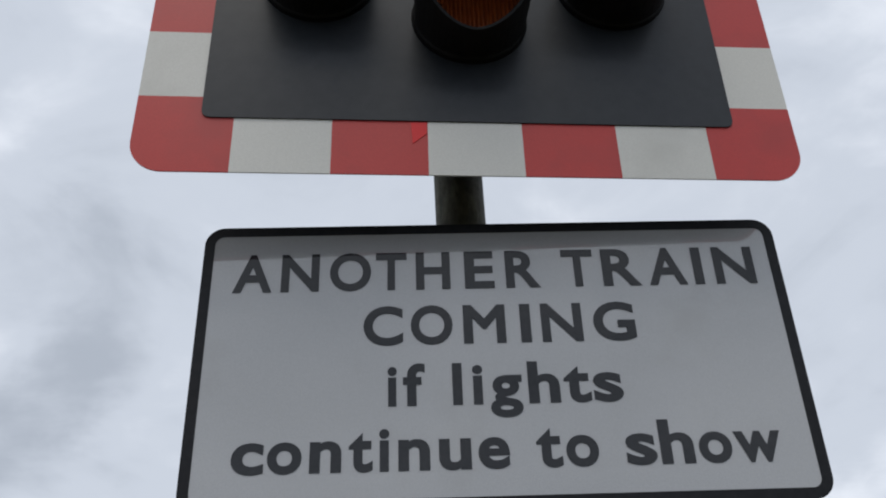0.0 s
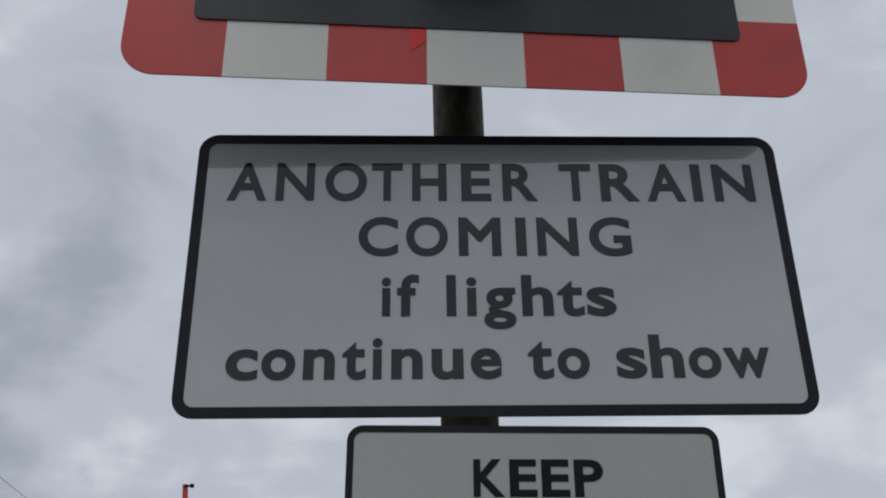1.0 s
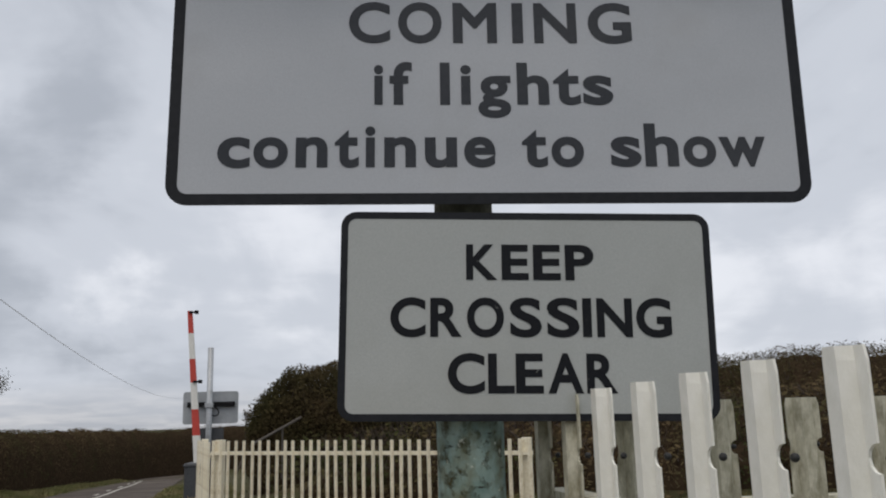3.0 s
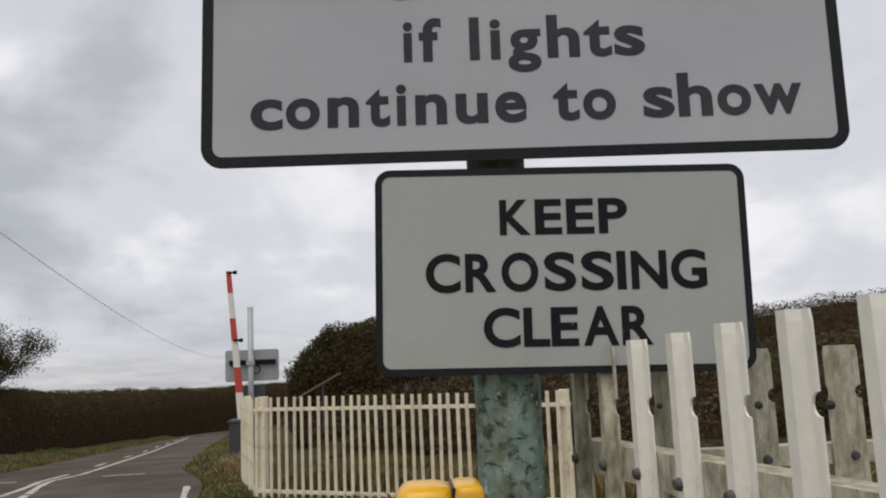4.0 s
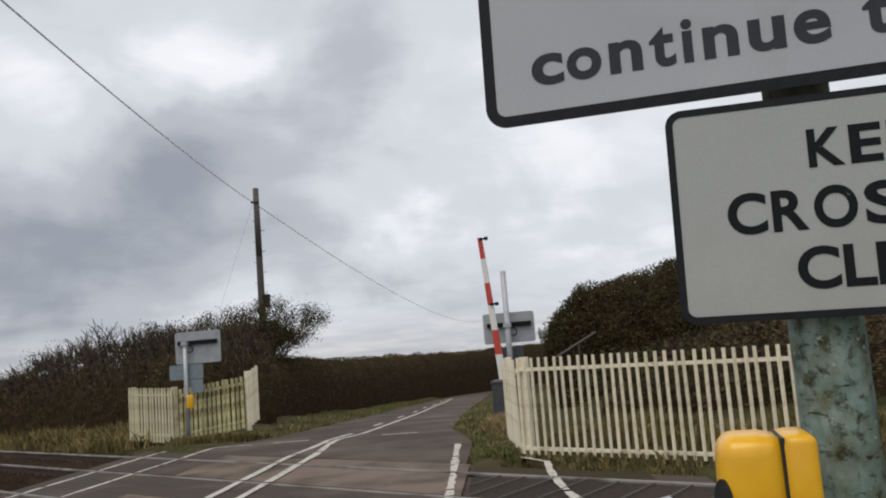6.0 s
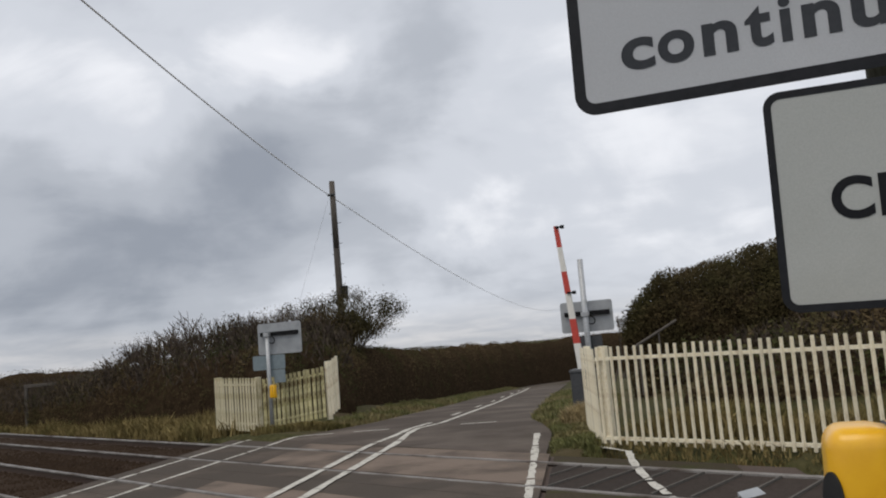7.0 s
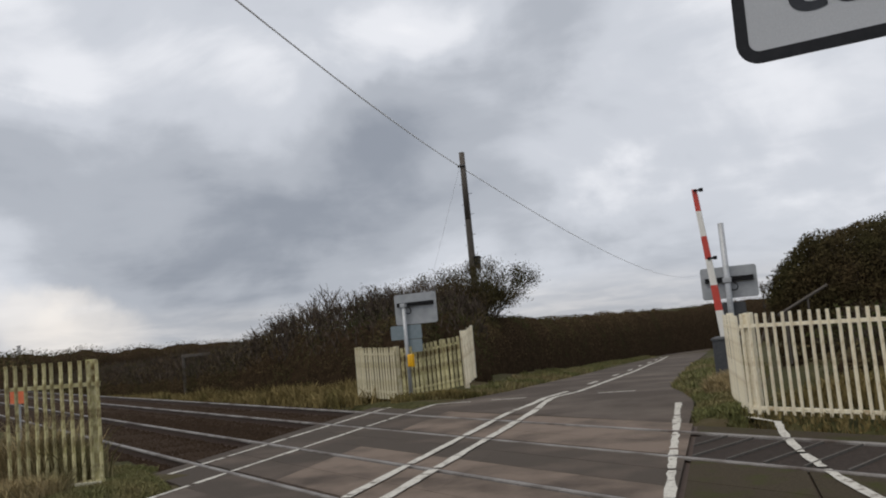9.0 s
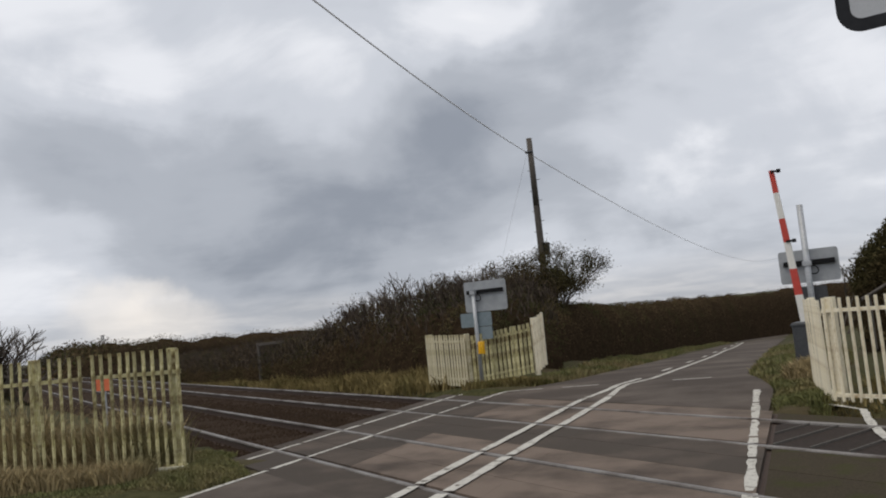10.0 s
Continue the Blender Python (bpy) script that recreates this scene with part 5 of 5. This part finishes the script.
def gravel_board():
    root = thing("gravel_board", pose(-9.62, 6.02, 0.0, 0, 0, 28.5), "weathered concrete gravel board under the near fence", "gravel board")
    part("board", box(bmesh.new(), (0.0, -0.06, -0.05), (1.25, -0.02, 0.11), 0.008), M["pale_old"], root)


gravel_board()
blades("green_grass", along([(-8.0, 6.1, 0.5), (-8.0, 6.75, 0.45), (-8.84, 7.35, 0.4), (-9.3, 7.45, 0.3), (-8.6, 6.6, 0.4), (-8.8, 5.4, 0.7)], 24), 30000, 0.07, M["grass"], "mossy green grass at the fence end", 10, 0.01)
blades("green_grass", along([(0.0, 1.5, 0.8), (1.2, 2.0, 0.7), (1.0, 0.4, 0.8)], 12), 14000, 0.14, M["grass"], "green grass round the foot of the mast", 11, 0.008)


blades("dry_grass", along([(-2.9, 12.9, 0.5), (-2.7, 11.8, 0.4), (-2.2, 10.9, 0.25)], 12), 5000, 0.12, M["grass"], "short rough grass beside the white line", 12, 0.012)
blades("green_grass", along([(-2.95, 13.4, 0.45), (-3.3, 14.2, 0.5)], 6), 6000, 0.12, M["grass"], "green tuft at the end of the verge", 13, 0.012)


# ---- the crossing surface, piece by piece ----
def u_at(n, o):
    return (o - (RN * n - RC).dot(RS)) / RU.dot(RS)


def crossing_surface():
    root = thing("crossing_deck", pose(0, 0, 0), "brown and dark crossing panels fitted between the rails", "crossing deck", kind="structure")
    a, b, c, d = RAILS
    out, gap = 0.055, 0.095
    rows = [(2.70, a - out, "panel_dark"), (a + gap, (a + b) / 2 - 0.004, "panel_brown"), ((a + b) / 2 + 0.004, b - gap, "panel_brown"), (b + out, 5.34, "panel_brown"), (5.35, 5.92, "panel_dark"), (5.93, c - out, "panel_dark"),
            (c + gap, (c + d) / 2 - 0.004, "panel_brown"), ((c + d) / 2 + 0.004, d - gap, "panel_brown"), (d + out, 8.44, "panel_brown")]
    for n0, n1, key in rows:
        left, right = -3.75, 2.80
        pieces = 3
        for i in range(pieces):
            oa, ob_ = left + (right - left) * i / pieces, left + (right - left) * (i + 1) / pieces
            g = 0.0012
            corners = [rail_xy(n0, u_at(n0, oa) + g), rail_xy(n0, u_at(n0, ob_) - g), rail_xy(n1, u_at(n1, ob_) - g), rail_xy(n1, u_at(n1, oa) + g)]
            bm = bmesh.new()
            top = [bm.verts.new((c.x, c.y, 0.0)) for c in corners]
            low = [bm.verts.new((c.x, c.y, -0.12)) for c in corners]
            bm.faces.new(top)
            for k in range(4):
                bm.faces.new((top[k], low[k], low[(k + 1) % 4], top[(k + 1) % 4]))
            m = M[key]
            if i == 0:
                m = M["panel_dark"]
            part("panel", bm, m, root)
    # asphalt bed below the joints
    bm = bmesh.new()
    cs = [rail_xy(2.6, u_at(2.6, -3.9)), rail_xy(2.6, u_at(2.6, 5.4)), rail_xy(8.5, u_at(8.5, 5.4)), rail_xy(8.5, u_at(8.5, -3.9))]
    bm.faces.new([bm.verts.new((c.x, c.y, -0.045)) for c in cs])
    solid("crossing_bed", bm, M["rail_web"], "dark bed under the crossing panels", "crossing deck", "structure")


crossing_surface()


def trespass_guards():
    for n0, n1 in ((RAILS[0] + 0.09, RAILS[1] - 0.09), (RAILS[2] + 0.09, RAILS[3] - 0.09)):
        root = thing("trespass_guard", pose(0, 0, 0), "dark timber trespass guard with pale ridges beside the lane", "trespass guard", "trespass guards between the rails")
        d, tilt, edge = 0.41, -0.14, 2.86
        slope = (u_at(n1, edge) - u_at(n0, edge)) / (n1 - n0)

        def first(u):
            """Where a board at u starts across the track, clear of the lane's edge."""
            return min(n1 - 0.05, max(n0, n0 + (u - u_at(n0, edge)) / slope))

        u = u_at(n1, edge) + 0.12
        while u < u_at(n0, 5.2):
            for nm, ua, ub, z, m in (("board", u, u + d - 0.035, -0.012, M["guard"]), ("ridge", u + d - 0.028, u + d - 0.008, 0.008, M["guard_edge"])):
                bm = bmesh.new()
                cs = [rail_xy(first(ua), ua), rail_xy(first(ub), ub), rail_xy(n1, ub + tilt * (n1 - first(ub)) / (n1 - n0)), rail_xy(n1, ua + tilt * (n1 - first(ua)) / (n1 - n0))]
                top = [bm.verts.new((c.x, c.y, z)) for c in cs]
                low = [bm.verts.new((c.x, c.y, -0.1)) for c in cs]
                bm.faces.new(top)
                for q in range(4):
                    bm.faces.new((top[q], low[q], low[(q + 1) % 4], top[(q + 1) % 4]))
                part(nm, bm, m, root)
            u += d
    # moss-dark boards between the tracks and outside them
    root = thing("side_boards", pose(0, 0, 0), "dark mossy boards beside the rails", "boards", kind="structure")
    for n0, n1 in ((4.85, 5.62), (5.63, 6.42), (7.91, 8.35), (2.75, 3.34)):
        for o in (2.86, 3.86):
            bm = bmesh.new()
            cs = [rail_xy(n0, u_at(n0, o)), rail_xy(n0, u_at(n0, o + 0.98)), rail_xy(n1, u_at(n1, o + 0.98)), rail_xy(n1, u_at(n1, o))]
            top = [bm.verts.new((c.x, c.y, -0.006)) for c in cs]
            low = [bm.verts.new((c.x, c.y, -0.1)) for c in cs]
            bm.faces.new(top)
            for q in range(4):
                bm.faces.new((top[q], low[q], low[(q + 1) % 4], top[(q + 1) % 4]))
            part("board", bm, M["mossy"], root)
    # bright end ramp of the guards
    ramp = thing("end_ramp", pose(-0.18, 7.74, -0.015, 0, 0, -24) @ Matrix.Scale(0.78, 4), "light grey metal end ramp between the rails", "ramp")
    bm = bmesh.new()
    vs = [bm.verts.new(c) for c in ((-0.17, -0.12, 0.07), (0.05, -0.22, -0.10), (0.16, 0.2, -0.10), (-0.10, 0.24, 0.07), (-0.17, -0.12, -0.1), (-0.10, 0.24, -0.1))]
    bm.faces.new((vs[0], vs[1], vs[2], vs[3]))
    bm.faces.new((vs[0], vs[4], vs[1]))
    bm.faces.new((vs[3], vs[2], vs[5]))
    bm.faces.new((vs[0], vs[3], vs[5], vs[4]))
    part("plate", bm, M["alu"], ramp)


trespass_guards()


def sleepers():
    for n0 in (RAILS[0] + 0.72, RAILS[2] + 0.69):
        root = thing("sleeper_row", pose(0, 0, 0), "stained sleepers half sunk in brown ballast", "sleepers", kind="structure")
        bm = bmesh.new()
        for a, b, c in ((-1.25, 1.25, 0.125),):
            vs = [bm.verts.new((x, y, z)) for x in (a, b) for y in (-c, c) for z in (-0.2, 0.0)]
            for q in ((0, 1, 3, 2), (4, 6, 7, 5), (0, 4, 5, 1), (2, 3, 7, 6), (1, 5, 7, 3)):
                bm.faces.new([vs[i] for i in q])
        me = mesh_of(bm, "sleeper")
        ang = math.degrees(math.atan2(RN.y, RN.x))
        for i in range(75):
            u = u_at(n0, -4.6) - 0.68 * i
            p = rail_xy(n0, u)
            part("sleeper", me, M["sleeper"], root).matrix_basis = pose(p.x, p.y, -0.152, 0, 0, ang)
        for i in range(12):
            u = u_at(n0, 5.9) + 0.68 * i
            p = rail_xy(n0, u)
            part("sleeper", me, M["sleeper"], root).matrix_basis = pose(p.x, p.y, -0.152, 0, 0, ang)


sleepers()
